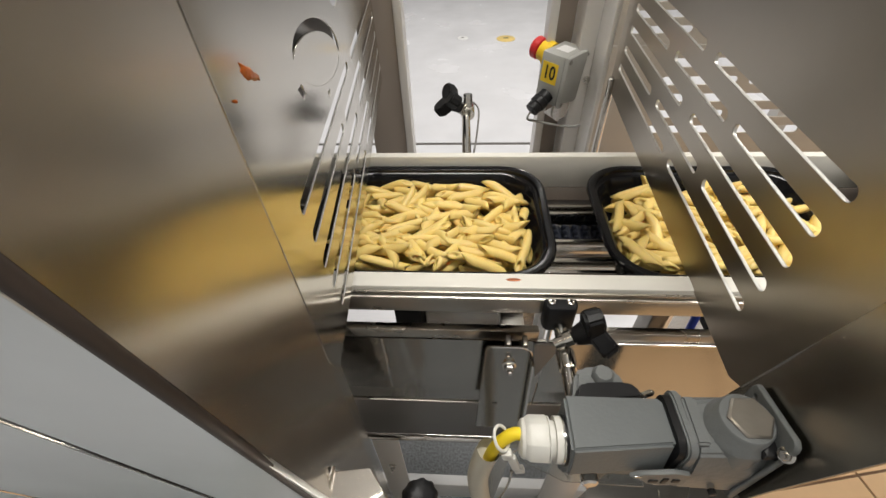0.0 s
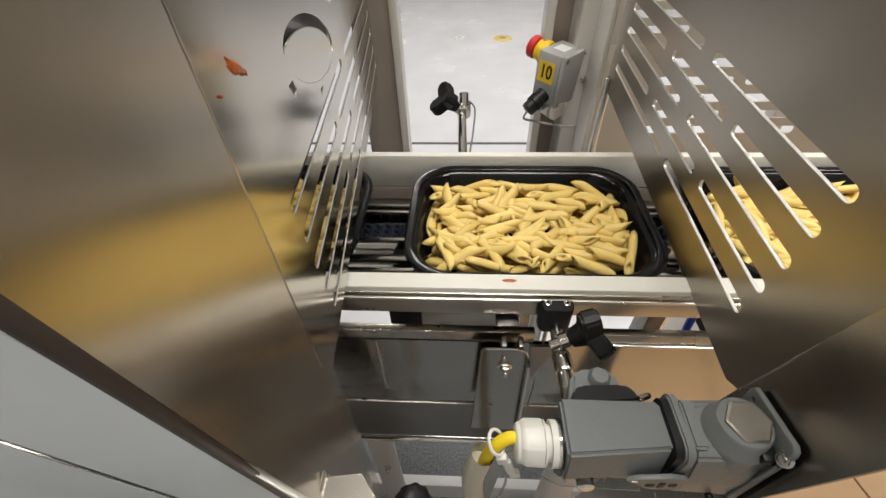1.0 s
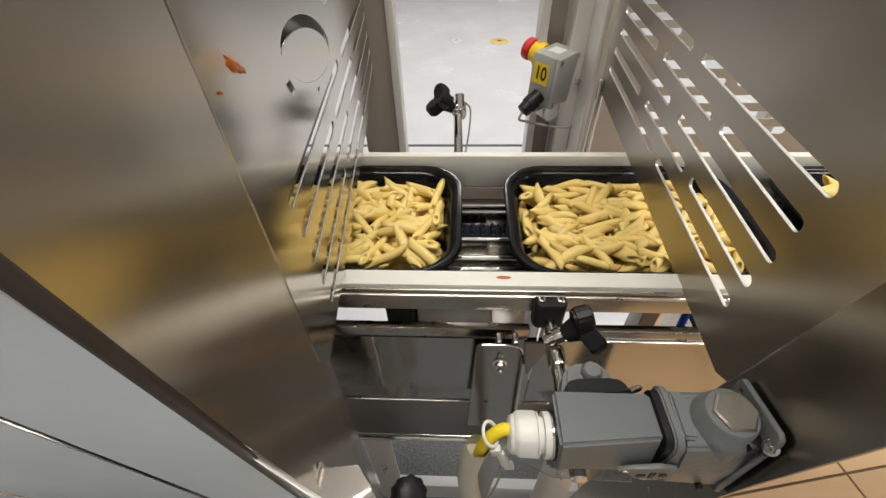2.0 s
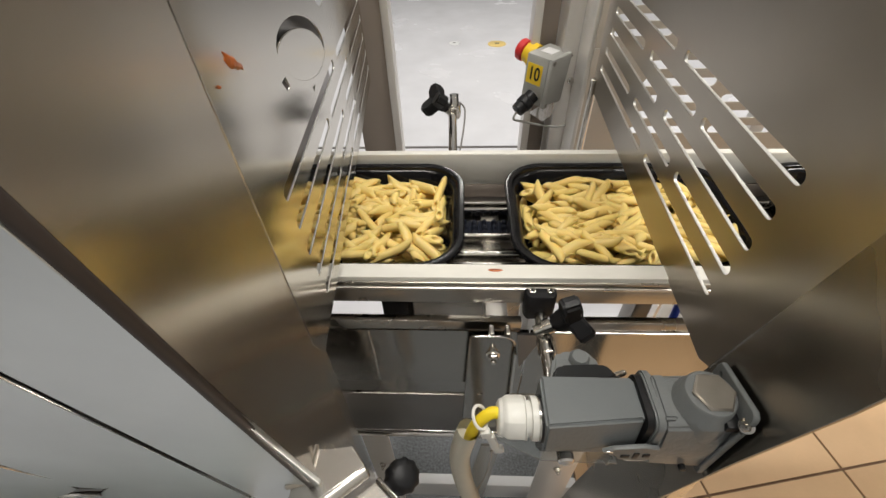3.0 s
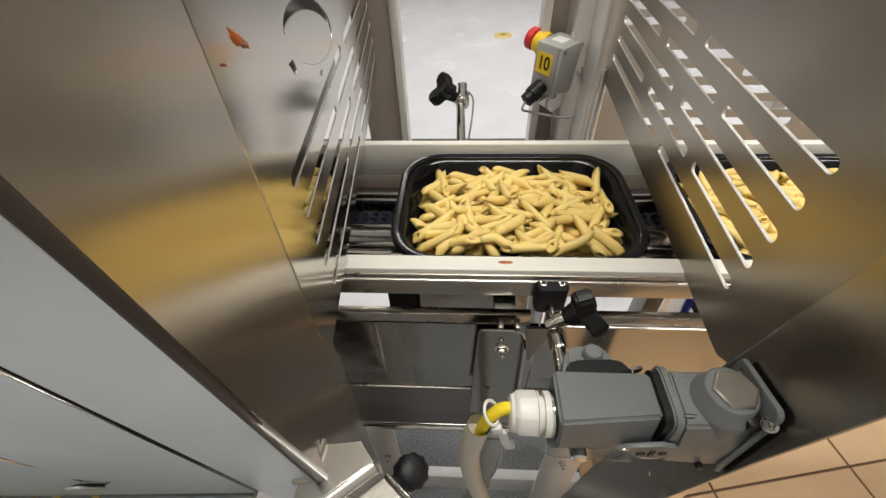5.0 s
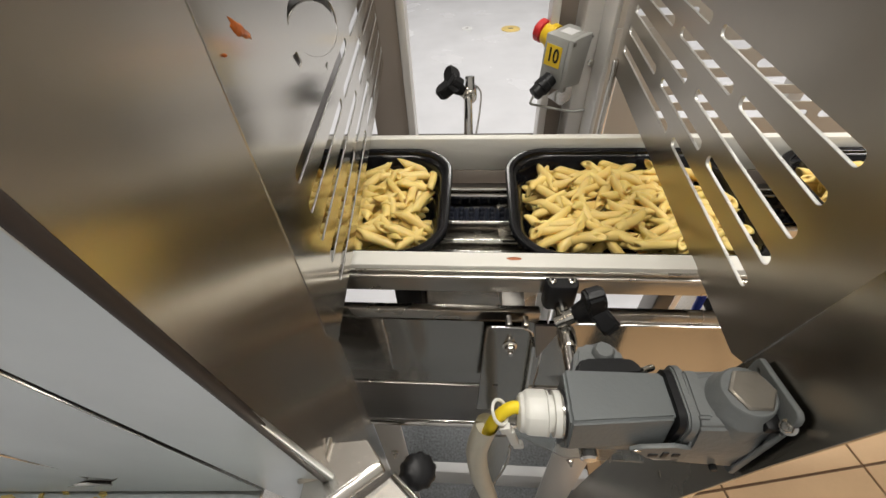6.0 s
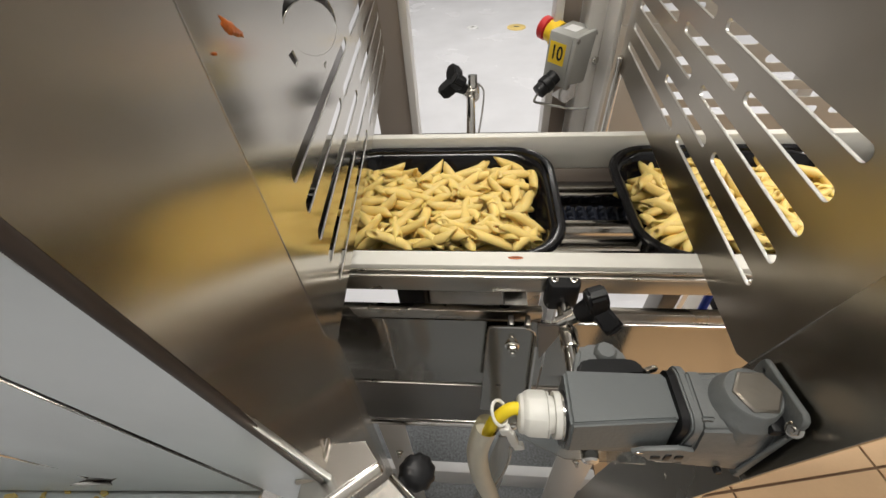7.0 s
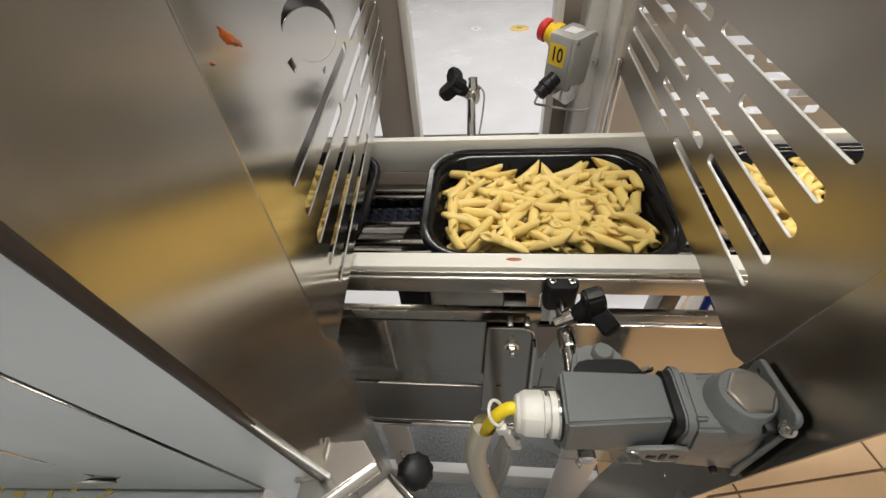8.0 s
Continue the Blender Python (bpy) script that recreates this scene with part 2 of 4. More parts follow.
# ---- the hall ----
def hall():
    bm = bmesh.new()
    box(bm, -7, 7, -1.45, 9, -0.08, -0.006)
    structure(part("floor", bm, FLOOR_GREY, smooth=False), "light grey glossy resin factory floor with scuffs")
    # belongs under the conveyor; carried unseen to the south wall to darken reflections
    bm = bmesh.new()
    box(bm, -0.44, 0.30, -1.447, 0.46, -0.006, 0.0)
    structure(part("floor_recess", bm, SPECKLE, smooth=False), "dark grey speckled floor under the conveyor, carried forward unseen to dim reflections")
    bm = bmesh.new()
    box(bm, -2.4, 0.62, 1.872, 1.886, -0.006, 0.001)
    structure(part("floor_joint", bm, DARK_STEEL, smooth=False), "thin dark joint across the grey floor")
    # unseen closing walls; the south one is set near and dark to dim reflections
    for name, b in (("wall_north", (-7, 7, 9, 9.2, -0.08, 3.6)), ("wall_south", (-7, 7, -1.65, -1.45, -0.08, 3.6)),
                    ("wall_east", (7, 7.2, -1.65, 9.2, -0.08, 3.6)), ("wall_west", (-7.2, -7, -1.65, 9.2, -0.08, 3.6))):
        bm = bmesh.new()
        box(bm, *b)
        structure(part(name, bm, WALL_DARK if name == "wall_south" else WALL, smooth=False), "plain unseen wall closing the factory hall")
    bm = bmesh.new()
    box(bm, -7.2, 7.2, -1.65, 9.2, 3.6, 3.7)
    structure(part("ceiling", bm, CEIL, smooth=False), "plain grey-white factory ceiling")
    for lx, ly, watts in LAMPS:
        lampthing = thing("ceiling_light", "long white strip light hung from the ceiling", "ceiling light", pose(lx, ly, 3.37), "ceiling lights")
        bm = bmesh.new()
        box(bm, -0.8, 0.8, -0.16, 0.16, 0.0, 0.06, 0.01)
        part("housing", bm, WHITE_PAINT, lampthing)
        for x in (-0.6, 0.6):
            bm = bmesh.new()
            rod(bm, (x, 0, 0.06), (x, 0, 0.235), 0.006)
            part("hanger", bm, STEEL, lampthing)
    for x, y, r, mat, label in ((0.296, 3.764, 0.085, DRAIN, "yellow round floor drain cover"), (-0.10, 3.80, 0.05, WHITE_PAINT, "small pale floor plug")):
        d = thing("floor_drain", label, "drain", pose(x, y, -0.006))
        bm = bmesh.new()
        turned(bm, (0, 0, 0), (0, 0, 0.006), [(0, r), (0.7, r), (1, r * 0.96)], 28)
        part("cover", bm, mat, d)
        bm = bmesh.new()
        box(bm, -r * 0.25, r * 0.25, -r * 0.12, r * 0.12, 0.006, 0.009)
        part("grip", bm, DARK_STEEL, d)


# ---- guard panels ----
SLOTS = [(0, -0.170, 0.020), (0, 0.038, 0.275), (1, -0.175, -0.055), (1, -0.039, 0.098), (1, 0.122, 0.270), (2, -0.179, 0.009), (2, 0.036, 0.264),
         (3, -0.181, -0.062), (3, -0.048, 0.089), (3, 0.112, 0.262), (4, -0.185, 0.007), (4, 0.030, 0.260)]


def guards():
    # the guard on the upstream side: a slotted far leaf, a seam, and a plain near leaf
    g = thing("left_guard_panel", "tall brushed stainless guard panel with rows of long slots", "guard panel", group="guard panels")
    o = Vector((-0.115, -0.2215, 0))
    m = upright(o, (-0.10, 1.0))
    k = 0.2215
    holes = [stadium(a + k + (0.0 if a < -0.1 else 0.022), b + k + 0.022, 1.040 + 0.0245 * r, 0.0095) for r, a, b in SLOTS]
    holes += [tilted(0.161, 1.1795, 0.068, 0.021, -15.5), tilted(0.245, 1.197, 0.020, 0.010, -10), tilted(0.110, 1.236, 0.034, 0.010, -14),
              [(0.0885, 1.1835), (0.0955, 1.1735), (0.1030, 1.1755), (0.0985, 1.1830)], [(0.1545, 1.1535), (0.1575, 1.148), (0.166, 1.1525)]]
    far = [(0, 1.80), (0, 1.020), (0.06, 1.019), (0.519, 1.017), (0.519, 1.80)]
    sheet("slotted_sheet", far, holes, 0.0016, PANEL, g, m, cut=CUT)
    bm = bmesh.new()
    cols = []
    for i in range(15):
        q = i / 14
        low = 1.012 if q > 0.80 else 0.55
        def bow(z):
            d = q * (0.0697 + max(0, min(z, 1.4) - 1.0) * 0.108)
            return -0.115 + 0.10 * d + 0.9 * d * d + 0.06 * q * (1 - q) * (max(1.0, min(z, 1.4)) - 1.15), -0.2220 - d
        cols.append([bm.verts.new((bow(z)[0] + e, bow(z)[1], z)) for e, z in ((0.001, low), (0.001, 1.05), (0.001, 1.25), (0.001, 1.80), (-0.001, 1.80), (-0.001, 1.25), (-0.001, 1.05), (-0.001, low))])
    for a, b in zip(cols, cols[1:]):
        for j in range(8):
            bm.faces.new((a[j], a[(j + 1) % 8], b[(j + 1) % 8], b[j]))
    bm.faces.new(cols[0][::-1])
    bm.faces.new(cols[-1])
    bmesh.ops.recalc_face_normals(bm, faces=list(bm.faces))
    part("bowed_sheet", bm, PANEL_NEAR, g)
    sheet("leg_sheet", [(0.0, 1.044), (0.011, 1.0195), (0.011, 0.42), (-0.0005, 0.42), (-0.0005, 1.044)], [], 0.002, PANEL, g, upright(o, (0, 1)))
    bm = bmesh.new()
    rod(bm, (-0.1147, -0.222, 1.045), (-0.1147, -0.222, 1.45), 0.0011, 10)
    part("seam", bm, BRIGHT, g)
    # steel edge in shade, its darkness put into the colour
    bm = bmesh.new()
    rod(bm, (-0.1045, -0.2945, 1.014), (-0.0928, -0.3365, 1.40), 0.0020, 14)
    part("front_hem", bm, EDGE_SHADE, g)
    sheet("round_cover", tilted(0.158, 1.1755, 0.0665, 0.0172, -15.5), [], 0.002, PANEL, g, m @ Matrix.Translation((0, 0, -0.0005)), bevel=0.0006)
    # a second skin behind the round openings; its dark steel holds the crescent's shade
    sheet("inner_skin", [(0.02, 1.186), (0.26, 1.145), (0.26, 1.45), (0.02, 1.45)], [], 0.0015, DARK_STEEL, g, m @ Matrix.Translation((0, 0, -0.010)))
    # sheet added upstream to darken the view through the guard slots
    g3 = thing("slot_dimmer_sheet", "dull steel slotted sheet added upstream so the guard slots look dark", "guard panel", group="guard panels")
    holes = [stadium(0.02 + 0.16 * c + 0.08 * (i % 2), 0.13 + 0.16 * c + 0.08 * (i % 2), 1.055 + 0.040 * i, 0.012) for c in range(2) for i in (1, 2)]
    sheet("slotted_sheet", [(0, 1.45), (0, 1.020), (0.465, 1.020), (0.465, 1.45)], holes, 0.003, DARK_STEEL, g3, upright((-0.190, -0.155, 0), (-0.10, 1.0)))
    # the guard on the downstream side
    g2 = thing("right_guard_panel", "tall brushed stainless guard panel with staggered long slots", "guard panel", group="guard panels")
    o2 = Vector((0.1613, -0.208, 0))
    m2 = upright(o2, (0.06, 1.0))
    k2 = 0.208
    holes = [stadium(a + k2, b + k2, 1.0415 + 0.0266 * r, 0.0105) for r, a, b in SLOTS]
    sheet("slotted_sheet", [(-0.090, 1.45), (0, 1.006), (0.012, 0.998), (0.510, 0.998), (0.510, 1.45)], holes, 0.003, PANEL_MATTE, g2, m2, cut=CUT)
    # same guard, its near leaf coloured darker in place of dim reflections
    near = [(-0.092, 1.45), (0, 1.006), (0.024, 0.88), (0.055, 0.69), (0.078, 0.53), (0.100, 0.34), (0.100, 0.0), (0.0, 0.0), (-0.022, 0.72), (-0.037, 0.81), (-0.050, 0.90), (-0.064, 1.0), (-0.080, 1.10), (-0.125, 1.45)]
    sheet("plain_sheet", near, [stadium(-0.018, -0.011, 0.825, 0.004)], 0.002, PANEL_SHADED, g2, upright(o2, (0.15, 1.0)))
    bm = bmesh.new()
    rod(bm, (0.1605, -0.2085, 1.006), (0.1520, -0.2985, 1.45), 0.0012, 10)
    part("fold", bm, BRIGHT, g2)
    for y, z, r in ((-0.2110, 1.2120, 0.0006),):
        blob("sauce_speck", [(y + r * (1 + 0.4 * math.sin(k)) * math.cos(k * 0.9), z + 1.5 * r * math.sin(k * 0.9)) for k in range(7)])
    # sauce on the slotted leaf
    blob("sauce_splash", [(-0.199, 1.2235), (-0.190, 1.2185), (-0.183, 1.2125), (-0.1775, 1.2085), (-0.1795, 1.2065), (-0.187, 1.2095), (-0.195, 1.213), (-0.199, 1.2165)])


def blob(name, pts):
    """A thin dried splash on the upstream guard."""
    sp = thing(name, "dried orange sauce splash on the steel panel", "stain")
    bm = bmesh.new()
    c = Vector((sum(p[0] for p in pts) / len(pts), sum(p[1] for p in pts) / len(pts)))
    ring = []
    for i in range(len(pts)):
        p, q = Vector(pts[i]), Vector(pts[(i + 1) % len(pts)])
        for t in (0, 0.33, 0.66):
            w = p.lerp(q, t)
            ring.append(c + (w - c) * (0.74 + 0.12 * math.sin(5.3 * i + 9 * t)))
    y0 = -0.2215
    def at(p, h):
        return Vector((-0.115 - 0.10 * (p.x - y0) + h, p.x, p.y))
    outer = [bm.verts.new(at(w, 0.0010)) for w in ring]
    inner = [bm.verts.new(at(c + (w - c) * 0.6, 0.0019)) for w in ring]
    low = [bm.verts.new(at(c + (w - c) * 1.03, 0.0004)) for w in ring]
    n = len(ring)
    for a, b in ((low, outer), (outer, inner)):
        for i in range(n):
            bm.faces.new((a[i], a[(i + 1) % n], b[(i + 1) % n], b[i]))
    bm.faces.new(inner)
    part("crust", bm, SAUCE, sp)


# ---- machine side: deck and cover beside the upstream guard ----
def deck():
    d = thing("machine_cover", "satin stainless machine housing beside the guard panel", "machine cover")
    lean = Matrix.Rotation(radians(6.7), 4, "X")
    face = Matrix.Translation((-0.1065, -0.3035, 1.1)) @ lean @ upright((0, 0, 0), (-1.0, -0.05))
    sheet("front_strip", [(-0.0065, -0.16), (-0.0065, 0.33), (0.0434, 0.33), (0.0434, -0.16)], [], 0.003, SATIN, d, face)
    # a narrow upright slot with a torn end low on the sheet
    slot = [(0.1290, 0.325), (0.1290, -0.040), (0.1275, -0.061), (0.1325, -0.048), (0.1345, -0.030), (0.1345, 0.325)]
    tear = [(0.1110, -0.0800), (0.1185, -0.0850), (0.1285, -0.0790), (0.1335, -0.0745), (0.1340, -0.0850), (0.1480, -0.0960), (0.1650, -0.1090), (0.1420, -0.1040), (0.1330, -0.1060), (0.1270, -0.0960)]
    sheet("front_sheet", [(0.0482, -0.125), (0.0482, 0.33), (1.0, 0.33), (1.0, -0.125)], [slot, tear], 0.003, SATIN, d, face, cut=BRIGHT)
    # dark sheet added behind the openings to give them their shade
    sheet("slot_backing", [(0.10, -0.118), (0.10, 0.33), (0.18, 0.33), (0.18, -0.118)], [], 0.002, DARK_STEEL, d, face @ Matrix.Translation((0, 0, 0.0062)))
    # dark strip put behind the seam for the shade in its gap
    sheet("seam_strip", [(0.036, -0.08), (0.036, 0.33), (0.056, 0.33), (0.056, -0.08)], [], 0.002, EDGE_SHADE, d, face @ Matrix.Translation((0, 0, 0.0042)))
    bm = bmesh.new()
    box(bm, -1.10, -0.156, -0.348, -0.283, 0.9680, 0.9720, 0.001)
    part("ledge", bm, SATIN, d)
    bm = bmesh.new()
    box(bm, -1.10, -0.145, -0.280, -0.165, 0.0, 1.40)
    part("cabinet", bm, STEEL, d, smooth=False)
    rnd = random.Random(5)
    for i in range(11):
        x, y = -0.340 + rnd.random() * 0.085, -0.307 + rnd.random() * 0.012
        c = thing("pasta_crumb", "small broken scrap of yellow pasta on the steel ledge", "pasta crumb", pose(x, y, 0.9721, 0, 0, rnd.random() * 180), "pasta crumbs")
        bm = bmesh.new()
        s = 0.0026 + rnd.random() * 0.0024
        prism(bm, [(-s, -0.001), (-s * 0.3, -0.0022), (s, -0.0008), (s * 0.8, 0.0012), (-s * 0.5, 0.0013)], 0.0010, Matrix.Identity(4))
        part("scrap", bm, PENNE, c)
    # the corner bracket under the guard, with its welds
    b = thing("corner_bracket", "bent stainless corner bracket welded under the guard panel", "bracket", Matrix.Translation((-0.00175, -0.0352, 0.1226)) @ Matrix.Scale(0.903, 4))
    sheet("top_plate", [(-0.1255, -0.302), (-0.1255, -0.288), (-0.119, -0.284), (-0.1165, -0.277), (-0.1155, -0.266), (-0.092, -0.263), (-0.0815, -0.275), (-0.1165, -0.302)],
          [], 0.003, STEEL, b, Matrix.Translation((0, 0, 0.9835)), bevel=0.001)
    bm = bmesh.new()
    rod(bm, (-0.0805, -0.2745, 0.979), (-0.175, -0.352, 0.979), 0.0055, 16)
    part("round_edge", bm, STEEL, b)
    bm = bmesh.new()
    prism(bm, [(-0.076, -0.279), (-0.030, -0.318), (-0.10, -0.40), (-0.165, -0.352)], 0.004, Matrix.Translation((0, 0, 0.962)))
    part("lower_plate", bm, STEEL, b)
    bm = bmesh.new()
    rod(bm, (-0.0745, -0.277, 0.9665), (-0.024, -0.318, 0.9665), 0.0022, 12)
    part("plate_edge", bm, BRIGHT, b)
    for p, q in (((-0.1285, -0.2890, 0.986), (-0.1165, -0.2855, 0.986)), ((-0.1158, -0.277, 0.987), (-0.1158, -0.264, 0.987))):
        bm = bmesh.new()
        n = 12
        for i in range(n):
            c = Vector(p).lerp(Vector(q), i / (n - 1))
            turned(bm, c - Vector((0, 0, 0.002)), c + Vector((0, 0, 0.0022)), [(0, 0.0014), (0.5, 0.0018), (1, 0.0006)], 8)
        part("weld", bm, WELD, b)
    bm = bmesh.new()
    box(bm, -0.122, -0.112, -0.304, -0.262, 0.94, 0.98, 0.002)
    part("foot", bm, DARK_STEEL, b)
    # knob beside the bracket
    kn = thing("round_knob", "ribbed black plastic screw knob", "knob", Matrix.Translation((-0.0058, -0.0370, 0.1226)) @ Matrix.Scale(0.903, 4) @ pose(-0.0555, -0.2665, 0.948, 12, 20, 0) @ Matrix.Scale(0.86, 4))
    bm = bmesh.new()
    segs = 40
    rings = []
    for s, r in ((0, 0.0105), (0.10, 0.0135), (0.75, 0.0138), (0.9, 0.0120), (1.0, 0.008)):
        rings.append([bm.verts.new(((r * (1 + (0.05 if (i // 2) % 2 else -0.02))) * math.cos(2 * math.pi * i / segs), (r * (1 + (0.05 if (i // 2) % 2 else -0.02))) * math.sin(2 * math.pi * i / segs), -0.012 + 0.022 * s)) for i in range(segs)])
    for a, c in zip(rings, rings[1:]):
        for i in range(segs):
            bm.faces.new((a[i], a[(i + 1) % segs], c[(i + 1) % segs], c[i]))
    bm.faces.new(rings[-1])
    part("grip", bm, BLACK, kn)
    bm = bmesh.new()
    rod(bm, (0, 0, -0.05), (0, 0, -0.011), 0.004)
    part("stud", bm, BRIGHT, kn)


# ---- conveyor ----
def conveyor():
    c = thing("conveyor", "stainless conveyor bed with white plastic side rails", "conveyor")
    X0, X1 = -2.0, 1.9
    bm = bmesh.new()
    box(bm, X0, X1, 0.100, 0.111, 0.951, 0.9975, 0.002)
    part("far_rail", bm, RAIL, c, "white plastic guide rail")
    bm = bmesh.new()
    box(bm, X0, X1, -0.1180, -0.100, 0.966, 1.0, 0.002)
    part("near_rail", bm, RAIL, c, "white plastic guide rail with an orange stain")
    for x in (-0.205, -0.045, 0.205, 0.44):
        bm = bmesh.new()
        box(bm, x - 0.022, x + 0.022, -0.0995, -0.086, 0.955, 0.985, 0.002)
        part("rail_block", bm, RAIL, c)
    bm = bmesh.new()
    box(bm, X0, X1, -0.1200, -0.1150, 0.9905, 0.9950, 0.0010)
    part("rail_profile", bm, BEAM, c)
    bm = bmesh.new()
    box(bm, X0, X1, -0.1222, -0.1150, 0.9865, 0.9900, 0.0015)
    part("rail_lip", bm, STEEL, c)
    bm = bmesh.new()
    box(bm, X0, X1, -0.1212, -0.1150, 0.9690, 0.9860, 0.0006)
    part("rail_bar", bm, BEAM, c)
    # strip added to fill the gap below the far rail in dark brown
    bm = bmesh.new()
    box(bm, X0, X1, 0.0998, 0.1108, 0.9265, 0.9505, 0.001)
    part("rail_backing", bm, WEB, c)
    bm = bmesh.new()
    box(bm, X0, X1, 0.1115, 0.125, 0.958, 0.985, 0.004)
    part("rail_profile", bm, BRIGHT, c)
    # bed: dull slide plate, steel wear strips, deep chain channel
    for y0, y1, z1, mat, name in ((0.082, 0.0995, 0.931, DARK_STEEL, "slide_plate"), (-0.060, -0.048, 0.925, DARK_STEEL, "slide_plate"), (0.012, 0.051, 0.905, DARK_STEEL, "chain_channel")):
        bm = bmesh.new()
        box(bm, X0, X1, y0, y1, z1 - 0.004, z1, 0.0008)
        part(name, bm, mat, c)
    for y, z, r in ((0.078, 0.9345, 0.0035), (0.064, 0.9345, 0.0035), (0.0115, 0.9345, 0.003), (-0.0205, 0.9345, 0.0035), (-0.036, 0.932, 0.003), (-0.047, 0.926, 0.003)):
        bm = bmesh.new()
        box(bm, X0, X1, y - r, y + r, z - 0.022, z + 0.004, 0.0022)
        part("wear_strip", bm, BRIGHT, c)
    # cross bars
    for x in (-0.62, 0.02, 0.62, 1.2):
        bm = bmesh.new()
        box(bm, x - 0.012, x + 0.012, -0.098, 0.098, 0.905, 0.918, 0.001)
        part("cross_bar", bm, STEEL, c)
    # lower side beam on the near side
    for x0, x1 in ((X0, 0.0435), (0.066, X1)):
        bm = bmesh.new()
        box(bm, x0, x1, -0.1190, -0.110, 0.9215, 0.9365, 0.002)
        part("side_beam", bm, BEAM, c)
    bm = bmesh.new()
    box(bm, 0.066, X1, -0.1215, -0.1192, 0.9200, 0.9232, 0.0008)
    part("beam_lip", bm, BRIGHT, c)
    bm = bmesh.new()
    prism(bm, [(0.0395, 0.9195), (0.0600, 0.9195), (0.0625, 0.905), (0.0470, 0.858)], 0.003, upright((0, -0.1195, 0), (1, 0)))
    part("gusset", bm, DARK_STEEL, c)
    bm = bmesh.new()
    box(bm, X0, X1, 0.112, 0.124, 0.80, 0.93, 0.002)
    part("far_side_plate", bm, STEEL, c)
    # black bearing block and plates under the bed
    bm = bmesh.new()
    box(bm, -0.118, -0.084, -0.045, 0.06, 0.80, 0.90, 0.003)
    part("bearing_block", bm, BLACK, c, "black plastic bearing block")
    bm = bmesh.new()
    box(bm, -0.083, 0.058, -0.035, 0.06, 0.78, 0.90, 0.004)
    part("drive_housing", bm, STEEL, c)
    for x in (0.022, 0.033):
        bm = bmesh.new()
        rod(bm, (x, -0.05, 0.80), (x, -0.05, 0.92), 0.0035)
        part("tie_rod", bm, BRIGHT, c)
    bm = bmesh.new()
    box(bm, 0.203, 0.225, -0.03, 0.0, 0.55, 0.92, 0.003)
    part("leg", bm, DARK_STEEL, c)
    bm = bmesh.new()
    prism(bm, [(0, 0), (0.075, 0), (0.05, 0.05), (0.025, 0.055)], 0.03, upright((0.300, 0.02, 0.785), (1, 0)))
    part("motor_foot", bm, BLACK, c)
    # stain on the near rail
    st = thing("sauce_stain", "small orange sauce stain on the white rail", "stain", pose(0.0135, -0.1078, 1.0003))
    bm = bmesh.new()
    turned(bm, (0, 0, -0.0008), (0, 0, 0.0006), [(0, 0.0052), (0.6, 0.005), (1, 0.003)], 18)
    for v in bm.verts:
        v.co.x *= 1.35
        v.co.y = v.co.y * 0.5 - (0.0012 if v.co.y > 0 else 0.0)
    part("crust", bm, SAUCE, st)


